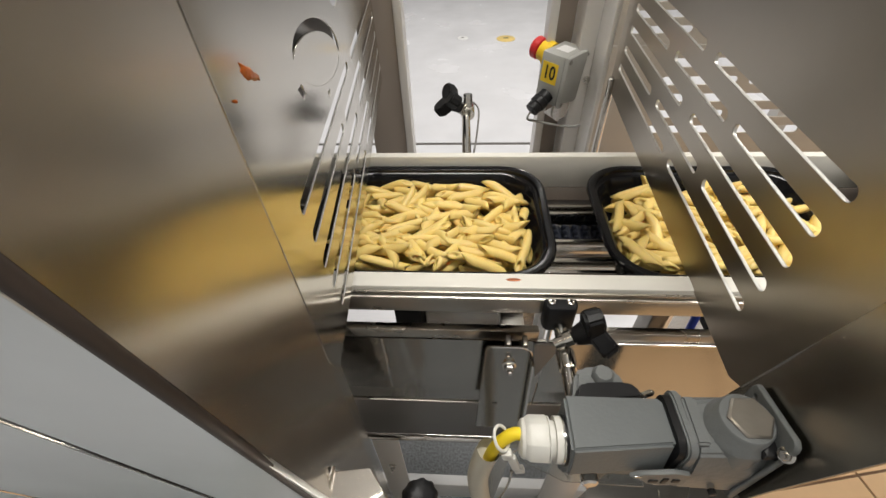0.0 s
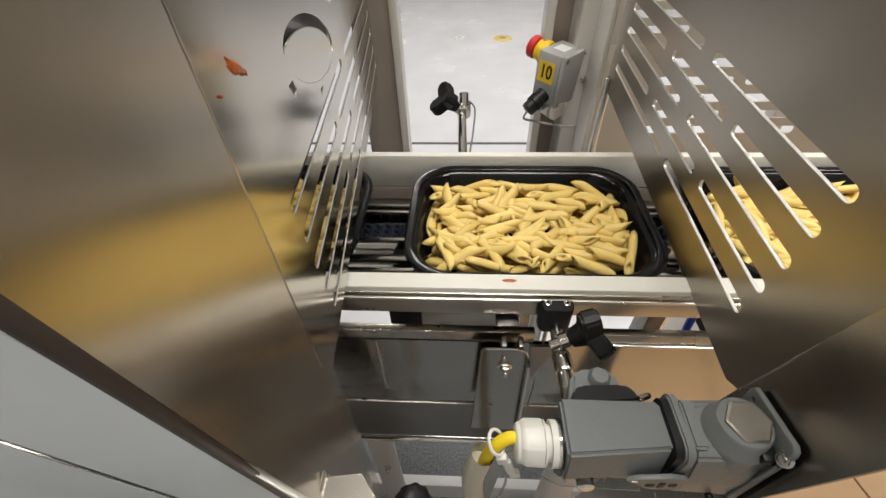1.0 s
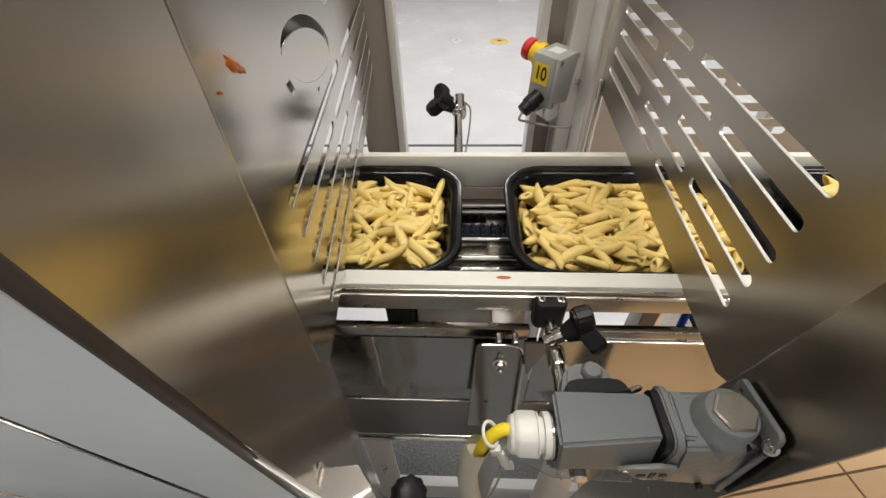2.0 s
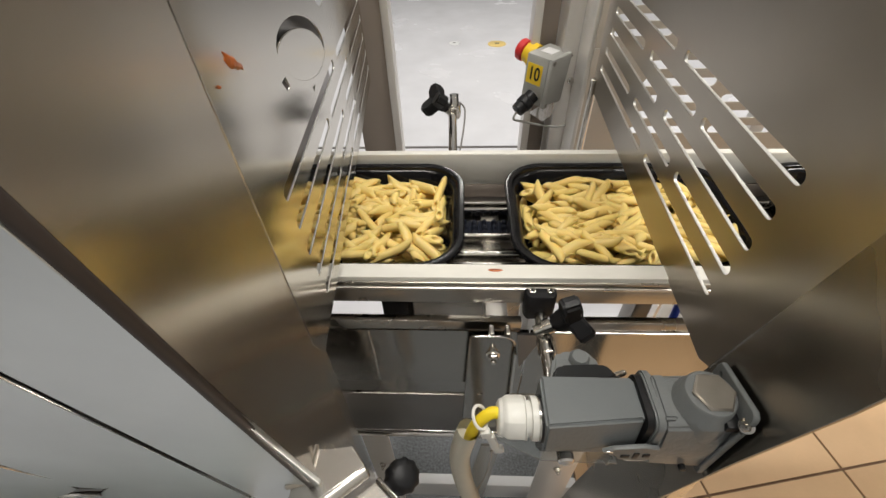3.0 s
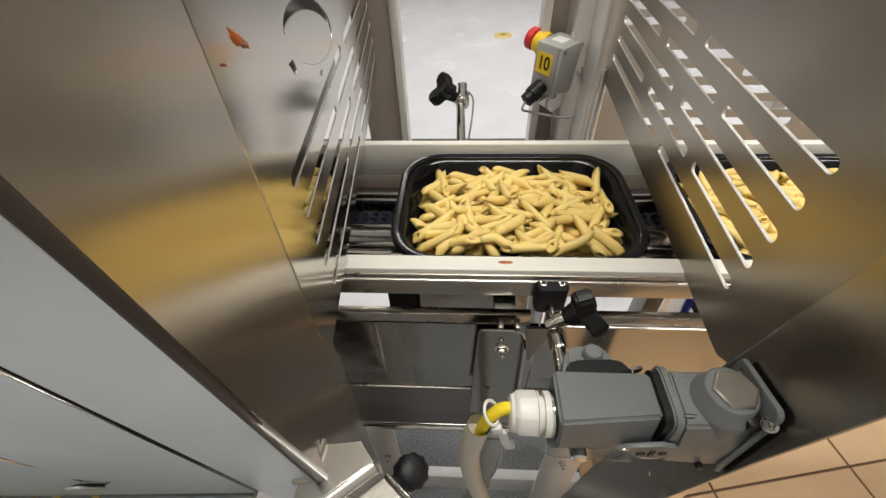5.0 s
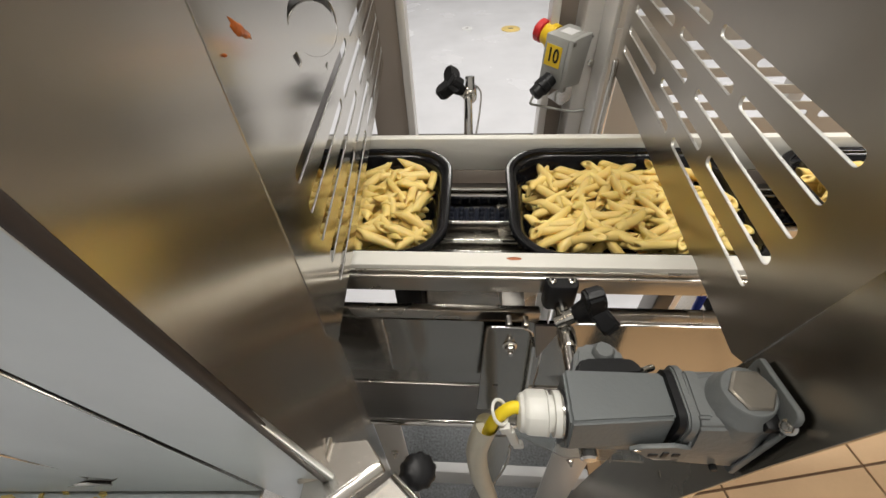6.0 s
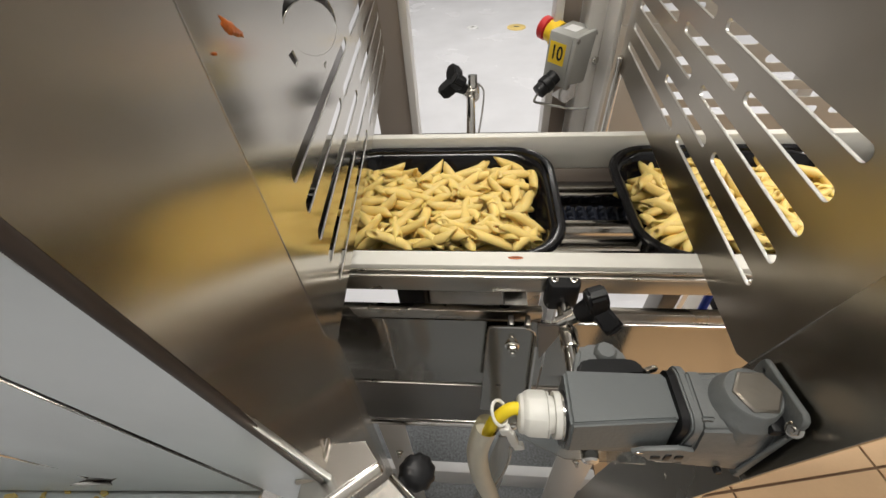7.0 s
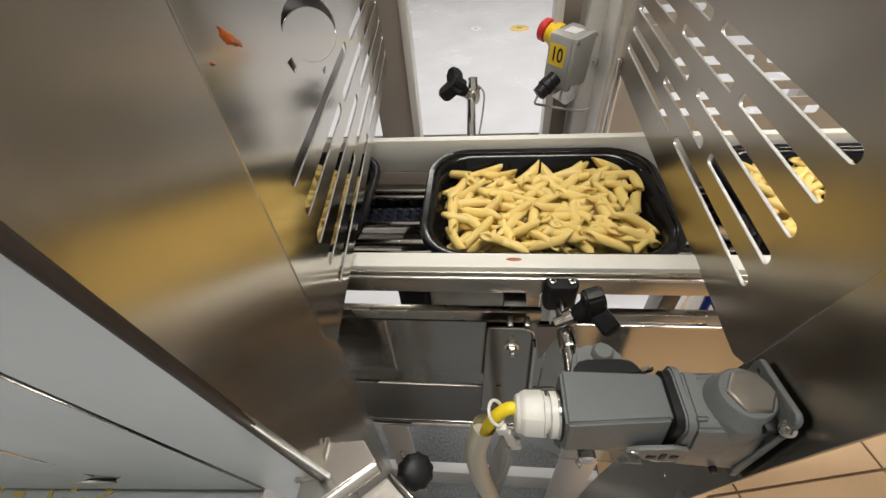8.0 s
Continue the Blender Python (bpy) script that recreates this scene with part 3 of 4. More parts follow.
def side_cover():
    c = thing("conveyor_side_cover", "polished stainless side cover below the conveyor", "cover panel")
    for x0, x1, name in ((-0.60, 0.052, "cover_sheet"), (0.054, 0.30, "cover_sheet")):
        # a sheet whose lower band is bent in a little, with a folded bottom edge
        bm = bmesh.new()
        outline = [(-0.1155, 0.9195), (-0.1185, 0.9195), (-0.1185, 0.817), (-0.1178, 0.8135), (-0.1150, 0.7815), (-0.1120, 0.7815), (-0.1148, 0.8140), (-0.1155, 0.817)]
        prism(bm, outline, x1 - x0, Matrix(((0, 0, 1, x0), (1, 0, 0, 0), (0, 1, 0, 0), (0, 0, 0, 1))))
        bmesh.ops.recalc_face_normals(bm, faces=list(bm.faces))
        part(name, bm, POLISHED, c)
        bm = bmesh.new()
        box(bm, x0, x1, -0.1170, -0.1115, 0.7785, 0.7812, 0.001)
        part("bottom_lip", bm, BEAM, c)
    bm = bmesh.new()
    box(bm, -0.1160, -0.1135, -0.1198, -0.1187, 0.8200, 0.9190, 0.0005)
    part("joint_strip", bm, BRIGHT, c)
    bm = bmesh.new()
    box(bm, -0.60, 0.30, -0.085, -0.081, 0.60, 0.775, 0.001)
    part("lower_sheet", bm, DARK_STEEL, c)
    # hanging bracket with a bolt
    h = thing("hanger_bracket", "rounded stainless hanger plate with a hex bolt", "bracket")
    out = [(-0.0150, 0.760), (0.0360, 0.760), (0.0330, 0.924), (0.0300, 0.9315), (0.0245, 0.9350), (-0.0035, 0.9350), (-0.0075, 0.9335), (-0.0085, 0.930)]
    sheet("plate", out, [circle(0.0045, 0.823, 0.0035, 0.0035, 16)], 0.003, POLISHED, h, upright((0, -0.1355, 0), (1, 0)), bevel=0.001)
    bm = bmesh.new()
    prism(bm, [(0.0372, 0.760), (0.0400, 0.760), (0.0362, 0.9235), (0.0340, 0.9245)], 0.014, upright((0, -0.1350, 0), (1, 0)))
    part("side_flange", bm, BRIGHT, h)
    bm = bmesh.new()
    tube(bm, [(0.0360, -0.1372, 0.9215), (0.0338, -0.1372, 0.9300), (0.0285, -0.1372, 0.9350), (0.0245, -0.1372, 0.9365), (0.012, -0.1372, 0.9368), (-0.004, -0.1372, 0.9362)], 0.0009, 8)
    part("rounded_edge", bm, BRIGHT, h)
    bolt(h, (0.0148, -0.137, 0.906), (0, -1, 0.12), 0.0052)
    for x in (0.010, 0.026):
        bm = bmesh.new()
        box(bm, x, x + 0.005, -0.1340, -0.1225, 0.922, 0.937, 0.001)
        part("stud", bm, DARK_STEEL if x < 0.02 else BEAM, h)


def bolt(parent, p, way, r):
    p, way = Vector(p), Vector(way).normalized()
    bm = bmesh.new()
    turned(bm, p, p + way * r * 0.35, [(0, r * 1.35), (0.8, r * 1.35), (1, r * 1.2)], 20)
    part("washer", bm, BRIGHT, parent)
    bm = bmesh.new()
    turned(bm, p + way * r * 0.36, p + way * r * 1.2, [(0, r), (0.8, r), (1, r * 0.85)], 6)
    part("bolt_head", bm, BRIGHT, parent)
    bm = bmesh.new()
    rod(bm, p + way * r * 1.1, p + way * r * 2.3, r * 0.5, 12)
    part("bolt_end", bm, BRIGHT, parent)


def knob_wing(parent, p, way, spin, size):
    """A three-armed clamping handle on its stud."""
    p, way = Vector(p), Vector(way).normalized()
    m, _ = axis(p, p + way)
    m = m @ pose(0, 0, 0, 0, 0, spin)
    bm = bmesh.new()
    turned(bm, (0, 0, 0), (0, 0, size * 0.55), [(0, size * 0.22), (0.4, size * 0.30), (1, size * 0.36)], 18)
    for a in range(3):
        t = 2 * math.pi * a / 3
        prism(bm, [(0.05 * size, -0.34 * size), (0.60 * size, -0.26 * size), (0.80 * size, -0.22 * size), (0.88 * size, -0.10 * size), (0.88 * size, 0.10 * size), (0.80 * size, 0.22 * size), (0.60 * size, 0.26 * size), (0.05 * size, 0.34 * size)],
              size * 0.50, Matrix.Translation((0, 0, size * 0.34)) @ Matrix.Rotation(t, 4, "Z") @ Matrix.Rotation(radians(-14), 4, "Y"))
    turned(bm, (0, 0, size * 0.3), (0, 0, size * 0.85), [(0, size * 0.36), (0.7, size * 0.34), (1, size * 0.2)], 18)
    for v in bm.verts:
        v.co = m @ v.co
    bmesh.ops.bevel(bm, geom=list(bm.edges), offset=size * 0.075, segments=2, affect="EDGES")
    part("handle", bm, BLACK, parent, "black plastic wing handle")
    bm = bmesh.new()
    turned(bm, p - way * size * 0.5, p + way * size * 0.02, [(0, size * 0.17), (0.5, size * 0.17), (0.55, size * 0.24), (1, size * 0.24)], 16)
    part("nut", bm, BRIGHT, parent)


def rail_clamps():
    c = thing("rail_clamp", "steel clamp rod with black block and wing handle beside the rail", "clamp", group="rail clamps")
    bm = bmesh.new()
    prism(bm, [(0.0425, -0.136), (0.0645, -0.136), (0.0675, -0.131), (0.0675, -0.1224), (0.0395, -0.1224), (0.0395, -0.131)], 0.0300, Matrix.Translation((0, 0, 0.9630)))
    bmesh.ops.bevel(bm, geom=list(bm.edges), offset=0.0015, segments=1, affect="EDGES")
    part("block", bm, BLACK, c)
    for x in (0.0455, 0.0615):
        bm = bmesh.new()
        turned(bm, (x, -0.1270, 0.9925), (x, -0.1270, 0.9945), [(0, 0.0032), (0.8, 0.0032), (1, 0.0026)], 16)
        s = part("screw", bm, BRIGHT, c)
        bm = bmesh.new()
        turned(bm, (x, -0.1270, 0.9944), (x, -0.1270, 0.9948), [(0, 0.0017), (1, 0.0017)], 6)
        part("socket", bm, BLACK, s)
    bm = bmesh.new()
    rod(bm, (0.0545, -0.134, 0.970), (0.0565, -0.262, 0.966), 0.0058, 24)
    part("rod", bm, BRIGHT, c)
    bm = bmesh.new()
    turned(bm, (0.0551, -0.160, 0.969), (0.0554, -0.178, 0.9685), [(0, 0.0070), (0.1, 0.0076), (0.9, 0.0076), (1, 0.0070)], 24)
    part("collar", bm, BRIGHT, c)
    knob_wing(c, (0.0590, -0.157, 0.984), (0.80, 0.15, 0.42), 95, 0.0300)
    d = thing("rail_clamp", "steel clamp rod with black wing handle behind the far rail", "clamp", group="rail clamps")
    bm = bmesh.new()
    rod(bm, (-0.0300, 0.118, 0.975), (-0.033, 0.247, 0.997), 0.0062, 24)
    part("rod", bm, BRIGHT, d)
    bm = bmesh.new()
    turned(bm, (-0.0298, 0.222, 0.993), (-0.030, 0.246, 0.997), [(0, 0.0095), (0.1, 0.0102), (0.9, 0.0102), (1, 0.0095)], 24)
    part("collar", bm, BRIGHT, d)
    bm = bmesh.new()
    turned(bm, (-0.0299, 0.230, 1.003), (-0.0302, 0.234, 1.020), [(0, 0.0065), (1, 0.0065)], 6)
    part("nut_top", bm, BRIGHT, d)
    knob_wing(d, (-0.041, 0.228, 1.001), (-0.70, -0.25, 0.65), 25, 0.0325)
    bm = bmesh.new()
    tube(bm, [(-0.022, 0.25, 1.0), (-0.014, 0.235, 0.995), (-0.016, 0.19, 0.985), (-0.022, 0.135, 0.975)], 0.0013, 8)
    part("wire", bm, DARK_STEEL, d)
    bm = bmesh.new()
    prism(bm, [(-0.044, 0.1255), (-0.044, 0.142), (-0.012, 0.142), (-0.012, 0.1255)], 0.028, Matrix.Translation((0, 0, 0.946)))
    part("block", bm, BLACK, d)


# ---- posts behind the conveyor and the emergency stop ----
def posts():
    p = thing("left_post", "folded stainless machine post behind the conveyor", "post", group="machine posts")
    # the web is the flange's own sheet, darkened for the shade in the fold
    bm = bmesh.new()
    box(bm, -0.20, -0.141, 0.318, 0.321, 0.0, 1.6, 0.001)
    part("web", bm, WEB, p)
    bm = bmesh.new()
    box(bm, -0.1405, -0.128, 0.312, 0.345, 0.0, 1.6, 0.002)
    part("flange", bm, POST, p)
    q = thing("right_post", "folded stainless channel post carrying the stop switch", "post", group="machine posts")
    bm = bmesh.new()
    box(bm, 0.098, 0.112, 0.380, 0.42, 0.0, 1.6, 0.002)
    part("flange", bm, POST, q)
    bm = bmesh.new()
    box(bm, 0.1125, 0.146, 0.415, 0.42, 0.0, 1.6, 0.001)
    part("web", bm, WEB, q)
    bm = bmesh.new()
    box(bm, 0.1465, 0.172, 0.355, 0.42, 0.0, 1.6, 0.002)
    part("flange", bm, POST, q)
    bm = bmesh.new()
    box(bm, 0.1725, 0.1805, 0.296, 0.36, 0.0, 1.6, 0.002)
    part("door_edge", bm, POST, q)
    for z in (0.99, 1.17):
        bm = bmesh.new()
        turned(bm, (0.168, 0.3545, z), (0.168, 0.350, z), [(0, 0.006), (0.7, 0.006), (1, 0.003)], 12)
        part("bolt_head", bm, BRIGHT, q)
    r = thing("stay_rod", "inclined round steel stay behind the guard", "rod")
    bm = bmesh.new()
    rod(bm, (0.186, 0.285, 0.0), (0.1875, 0.285, 1.02), 0.0060, 18)
    part("bar", bm, BRIGHT, r)
    w = thing("rear_cover", "plain stainless rear machine cover beside the post", "machine cover")
    holes = [stadium(0.15 + 0.155 * c, 0.285 + 0.155 * c, 0.862 + 0.032 * i, 0.016) for c in range(3) for i in range(5)]
    sheet("sheet", [(0.176, 0.80), (0.95, 0.80), (0.95, 1.0195), (0.176, 1.0195)], [[(x + 0.17, y) for x, y in h] for h in holes], 0.003, REAR, w, upright((0, 0.4225, 0), (1, 0)))
    for x in (0.92, 0.56):
        bm = bmesh.new()
        box(bm, x, x + 0.028, 0.425, 0.453, -0.006, 1.02, 0.002)
        part("leg", bm, POST, w)
    # slotted rear guard seen through the downstream panel
    s = thing("rear_slotted_guard", "stainless rear guard sheet with level slots", "guard panel", group="guard panels")
    holes = [stadium(0.03 + 0.13 * c, 0.13 + 0.13 * c, 1.045 + 0.024 * i, 0.012) for c in range(4) for i in range(9)]
    sheet("sheet", [(0, 1.021), (0.62, 1.021), (0.62, 1.45), (0, 1.45)], holes, 0.002, REAR, s, upright((0.215, 0.4225, 0), (1, 0)))
    # the stop switch
    m = pose(0.1245, 0.360, 0.997, 0, 4, -43) @ Matrix.Scale(0.93, 4)
    e = thing("emergency_stop_box", "grey control box with red emergency stop button and yellow number label", "emergency stop", m)
    bm = bmesh.new()
    box(bm, -0.024, 0.022, -0.033, 0.033, -0.044, 0.044, 0.003)
    part("box", bm, BOX_GREY, e)
    bm = bmesh.new()
    box(bm, 0.0222, 0.031, -0.034, 0.034, -0.045, 0.045, 0.003)
    lid = part("lid", bm, BOX_GREY, e)
    for y in (-0.028, 0.028):
        for z in (-0.038, 0.038):
            bm = bmesh.new()
            rod(bm, (0.029, y, z), (0.0325, y, z), 0.0042, 12)
            part("screw", bm, DARK_STEEL, lid)
    bm = bmesh.new()
    turned(bm, (-0.0245, 0.0, 0.026), (-0.047, 0.0, 0.029), [(0, 0.021), (0.1, 0.021), (0.45, 0.0215), (0.5, 0.0185), (1, 0.0175)], 28)
    part("collar", bm, YELLOW, e, "yellow button collar")
    bm = bmesh.new()
    turned(bm, (-0.047, 0.0, 0.029), (-0.065, 0.0, 0.0315), [(0, 0.014), (0.2, 0.019), (0.75, 0.0195), (0.92, 0.017), (1, 0.011)], 28)
    part("button", bm, RED, e, "red mushroom button")
    bm = bmesh.new()
    box(bm, -0.019, 0.013, -0.0337, -0.0331, -0.007, 0.029)
    label = part("label", bm, LABEL, e, "yellow label reading 10", False)
    cu = bpy.data.curves.new("digits", "FONT")
    cu.body, cu.size, cu.align_x, cu.align_y, cu.extrude, cu.offset = "10", 0.0330, "CENTER", "CENTER", 0.0002, 0.0005
    tmp = bpy.data.objects.new("digits", cu)
    me = bpy.data.meshes.new_from_object(tmp)
    bpy.data.objects.remove(tmp)
    me.materials.clear()
    mesh_part("digits", me, BLACK, label, "black digits", False, Matrix.Translation((-0.003, -0.0340, 0.011)) @ pose(0, 0, 0, 90, 0, 0) @ Matrix.Diagonal((0.74, 1.0, 1.0, 1.0)))
    bm = bmesh.new()
    turned(bm, (0.002, -0.034, -0.026), (-0.004, -0.070, -0.048), [(0, 0.0130), (0.3, 0.0130), (0.34, 0.0150), (0.62, 0.0150), (0.66, 0.0130), (0.95, 0.0125), (1, 0.007)], 18)
    part("gland", bm, BLACK, e, "black cable gland")
    bm = bmesh.new()
    tube(bm, [(-0.004, -0.068, -0.048), (-0.005, -0.074, -0.062), (0.0, -0.055, -0.072), (0.03, -0.02, -0.082), (0.045, 0.01, -0.09), (0.05, 0.03, -0.092)], 0.0022, 8)
    part("cable", bm, BOX_GREY, e, "thin grey cable")
    bm = bmesh.new()
    box(bm, -0.005, 0.04, 0.0335, 0.040, -0.03, 0.035, 0.001)
    part("mount", bm, STEEL, e)
    bm = bmesh.new()
    box(bm, -0.012, 0.012, -0.012, 0.014, 0.0441, 0.0445)
    part("rating_plate", bm, WHITE_PAINT, e, "white rating plate", False)
    bm = bmesh.new()
    prism(bm, [(-0.002, -0.064), (0.030, -0.070), (0.046, -0.052), (0.046, -0.026), (0.022, -0.040)], 0.003, upright((0.0, -0.026, 0.0), (1, 0)))
    part("bent_tab", bm, BRIGHT, e)


# ---- safety switch with plug on the downstream guard ----
def safety_switch():
    s = thing("safety_switch", "grey cast safety switch with plug hood and white cable gland", "switch")
    base = upright((0.1520, -0.255, 0), (0.15, 1.0))
    def rounded(a0, a1, b0, b1, r):
        out = []
        for cx, cy, st in ((a1 - r, b0 + r, -90), (a1 - r, b1 - r, 0), (a0 + r, b1 - r, 90), (a0 + r, b0 + r, 180)):
            out += [(cx + r * math.cos(radians(st + 22.5 * k)), cy + r * math.sin(radians(st + 22.5 * k))) for k in range(5)]
        return out
    # mounting flange on the guard, its top edge rising towards the front
    out = [(-0.0090, 0.962), (-0.0065, 0.9595), (0.032, 0.9595), (0.034, 0.962), (0.0350, 1.027), (0.0335, 1.0315), (0.0295, 1.0330), (-0.0060, 1.0450), (-0.0088, 1.0440), (-0.0100, 1.0410)]
    sheet("flange", out, [circle(0.0285, 1.0265, 0.0026, 0.0026, 14)], 0.0036, GREY_CAST, s, base @ Matrix.Translation((0, 0, -0.0030)), bevel=0.0008)
    # housing with a sloping front, turret and cap
    along = Matrix(((0, 0, 1, 0.1075), (1, 0, 0, 0), (0, 1, 0, 0), (0, 0, 0, 1)))
    sec = [(-0.2625, 0.972), (-0.2640, 1.000), (-0.2600, 1.0190), (-0.2540, 1.0235), (-0.2290, 1.0235), (-0.2235, 1.019), (-0.2225, 0.968), (-0.2300, 0.962), (-0.2560, 0.963)]
    bm = bmesh.new()
    prism(bm, sec, 0.0405, along)
    for v in bm.verts:
        # the housing deepens towards the flange
        q = (v.co.x - 0.1075) / 0.0405
        if v.co.z < 0.98:
            v.co.z -= 0.004 * q
        elif v.co.z > 1.01:
            v.co.z += 0.003 * q
    bmesh.ops.recalc_face_normals(bm, faces=list(bm.faces))
    bmesh.ops.bevel(bm, geom=list(bm.edges), offset=0.0018, segments=2, affect="EDGES")
    part("housing", bm, GREY_CAST, s)
    bm = bmesh.new()
    turned(bm, (0.1340, -0.2440, 1.000), (0.1335, -0.2450, 1.0370), [(0, 0.0188), (0.60, 0.0186), (0.70, 0.0180), (0.76, 0.0160), (0.97, 0.0152), (1, 0.0142)], 40)
    part("turret", bm, GREY_CAST, s)
    bm = bmesh.new()
    turned(bm, (0.1350, -0.2450, 1.0368), (0.1350, -0.2452, 1.0392), [(0, 0.0130), (0.6, 0.0130), (1, 0.0116)], 6)
    part("cap", bm, CAP, s, "dull metal hexagon cap")
    # black block put in for the dark of a recess beside the bolt
    bm = bmesh.new()
    box(bm, 0.1385, 0.1475, -0.2635, -0.2515, 1.0240, 1.0305, 0.0015)
    part("recess", bm, BLACK, s)
    # a raised step between the turret and the socket, and a rib under the flange
    bm = bmesh.new()
    prism(bm, [(-0.2570, 1.010), (-0.2560, 1.0255), (-0.2275, 1.0270), (-0.2235, 1.010)], 0.0085, Matrix.Translation((-0.0010, 0, 0)) @ along)
    bmesh.ops.bevel(bm, geom=list(bm.edges), offset=0.0014, segments=2, affect="EDGES")
    part("step", bm, GREY_CAST, s)
    bm = bmesh.new()
    rod(bm, (0.1455, -0.2650, 1.028), (0.1440, -0.2640, 0.972), 0.0012, 12)
    part("rib", bm, GREY_CAST, s)
    bm = bmesh.new()
    turned(bm, (0.1320, -0.2630, 0.972), (0.1320, -0.2665, 0.972), [(0, 0.0024), (0.8, 0.0024), (1, 0.0018)], 12)
    part("plug_screw", bm, BLACK, s)
    # plug hood: chamfered block
    sec = [(-0.2610, 0.986), (-0.2655, 0.993), (-0.2610, 1.0205), (-0.2255, 1.0205), (-0.225, 0.975), (-0.230, 0.968), (-0.256, 0.970)]
    mh = Matrix(((0, 0, 1, 0.0355), (1, 0, 0, 0), (0, 1, 0, 0), (0, 0, 0, 1)))
    bm = bmesh.new()
    prism(bm, sec, 0.0620, mh)
    for v in bm.verts:
        # the front draws in towards the socket
        q = (v.co.x - 0.0355) / 0.062
        if v.co.y < -0.255 and v.co.z > 0.98:
            v.co.y += 0.006 * q
    bmesh.ops.recalc_face_normals(bm, faces=list(bm.faces))
    bmesh.ops.bevel(bm, geom=list(bm.edges), offset=0.0020, segments=3, affect="EDGES")
    part("plug_hood", bm, GREY_PAINT, s, "grey hammered metal plug hood")
    ends = rounded(-0.2595, -0.2215, 0.982, 1.0225, 0.008)
    bm = bmesh.new()
    prism(bm, ends, 0.0042, Matrix.Translation((0.0622, 0, 0)) @ mh)
    part("gasket", bm, BLACK, s, "black rubber gasket")
    bm = bmesh.new()
    prism(bm, rounded(-0.2615, -0.2190, 0.978, 1.0245, 0.009), 0.0062, Matrix.Translation((0.0666, 0, 0)) @ mh)
    bmesh.ops.recalc_face_normals(bm, faces=list(bm.faces))
    bmesh.ops.bevel(bm, geom=[e for e in bm.edges if abs(e.verts[0].co.x - e.verts[1].co.x) < 1e-6], offset=0.0012, segments=2, affect="EDGES")
    part("socket_collar", bm, GREY_CAST, s)
    # locking lever over the joint, with its spring clip and light lower lip
    bm = bmesh.new()
    prism(bm, [(0.0735, 0.9955), (0.080, 1.0005), (0.0925, 1.0025), (0.0985, 1.0045), (0.1080, 1.002), (0.1090, 0.986), (0.0980, 0.9835), (0.0860, 0.9850), (0.0835, 0.9905)], 0.0030, upright((0, -0.2625, 0), (1, 0)))
    bmesh.ops.bevel(bm, geom=list(bm.edges), offset=0.0006, segments=1, affect="EDGES")
    lever = part("lever", bm, GREY_CAST, s)
    # black pads put on for the shade in the lever's gaps, besides clip and pin
    for x0, x1, z0, z1, mat, name in ((0.0860, 0.0915, 0.9890, 0.9930, BLACK, "gap"), (0.0935, 0.0970, 0.9880, 0.9965, BLACK, "gap"), (0.0995, 0.1040, 0.9905, 0.9950, BLACK, "clip"),
                                      (0.0760, 0.0800, 0.9965, 0.9980, BRIGHT, "pin")):
        bm = bmesh.new()
        box(bm, x0, x1, -0.2662, -0.2650, z0, z1, 0.0004)
        part(name, bm, mat, lever)
    bm = bmesh.new()
    prism(bm, [(0.090, 0.9790), (0.094, 0.9765), (0.103, 0.9770), (0.110, 0.9805), (0.108, 0.9825), (0.092, 0.9820)], 0.003, upright((0, -0.2605, 0), (1, 0)))
    bmesh.ops.bevel(bm, geom=list(bm.edges), offset=0.0010, segments=1, affect="EDGES")
    part("lower_lip", bm, GLAND, s, "pale plastic lip")
    bm = bmesh.new()
    turned(bm, (0.0880, -0.2215, 1.014), (0.0960, -0.2185, 1.014), [(0, 0.0022), (0.8, 0.0022), (1, 0.0015)], 12)
    part("far_pin", bm, BRIGHT, s)
    # gland and its rings
    for x0, x1, r, mat, name in ((0.0355, 0.0340, 0.0152, BLACK, "seal_ring"), (0.0340, 0.0328, 0.0146, BRIGHT, "steel_ring")):
        bm = bmesh.new()
        turned(bm, (x0, -0.2475, 1.0035), (x1, -0.2475, 1.0035), [(0, r), (1, r)], 28)
        part(name, bm, mat, s)
    bm = bmesh.new()
    turned(bm, (0.0328, -0.2475, 1.0035), (0.0245, -0.2475, 1.0035), [(0, 0.0138), (0.06, 0.0142), (0.50, 0.0142), (0.52, 0.0112), (0.86, 0.0112), (0.88, 0.0140), (1, 0.0140)], 32)
    g = part("gland", bm, GLAND, s, "white plastic cable gland")
    bm = bmesh.new()
    turned(bm, (0.0245, -0.2475, 1.0035), (0.0100, -0.2475, 1.0035), [(0, 0.0142), (0.06, 0.0148), (0.80, 0.0146), (1, 0.0126)], 7)
    bmesh.ops.bevel(bm, geom=list(bm.edges), offset=0.0005, segments=1, affect="EDGES")
    turned(bm, (0.0100, -0.2475, 1.0035), (0.0066, -0.2475, 1.0035), [(0, 0.0124), (0.6, 0.0116), (1, 0.0092)], 24)
    part("nut", bm, GLAND, g)
    bolt(s, (0.1470, -0.2635, 1.0340), (-0.75, -0.30, 0.6), 0.0032)
    # second plug behind, half hidden
    p = thing("plug_housing", "grey plastic plug housing with black clamp behind the switch", "plug")
    bm = bmesh.new()
    prism(bm, [(0.048, -0.216), (0.092, -0.212), (0.086, -0.190), (0.079, -0.186), (0.060, -0.187), (0.054, -0.192)], 0.038, Matrix.Translation((0, 0, 0.954)))
    bmesh.ops.bevel(bm, geom=list(bm.edges), offset=0.003, segments=2, affect="EDGES")
    part("shell", bm, GREY_CAST, p)
    bm = bmesh.new()
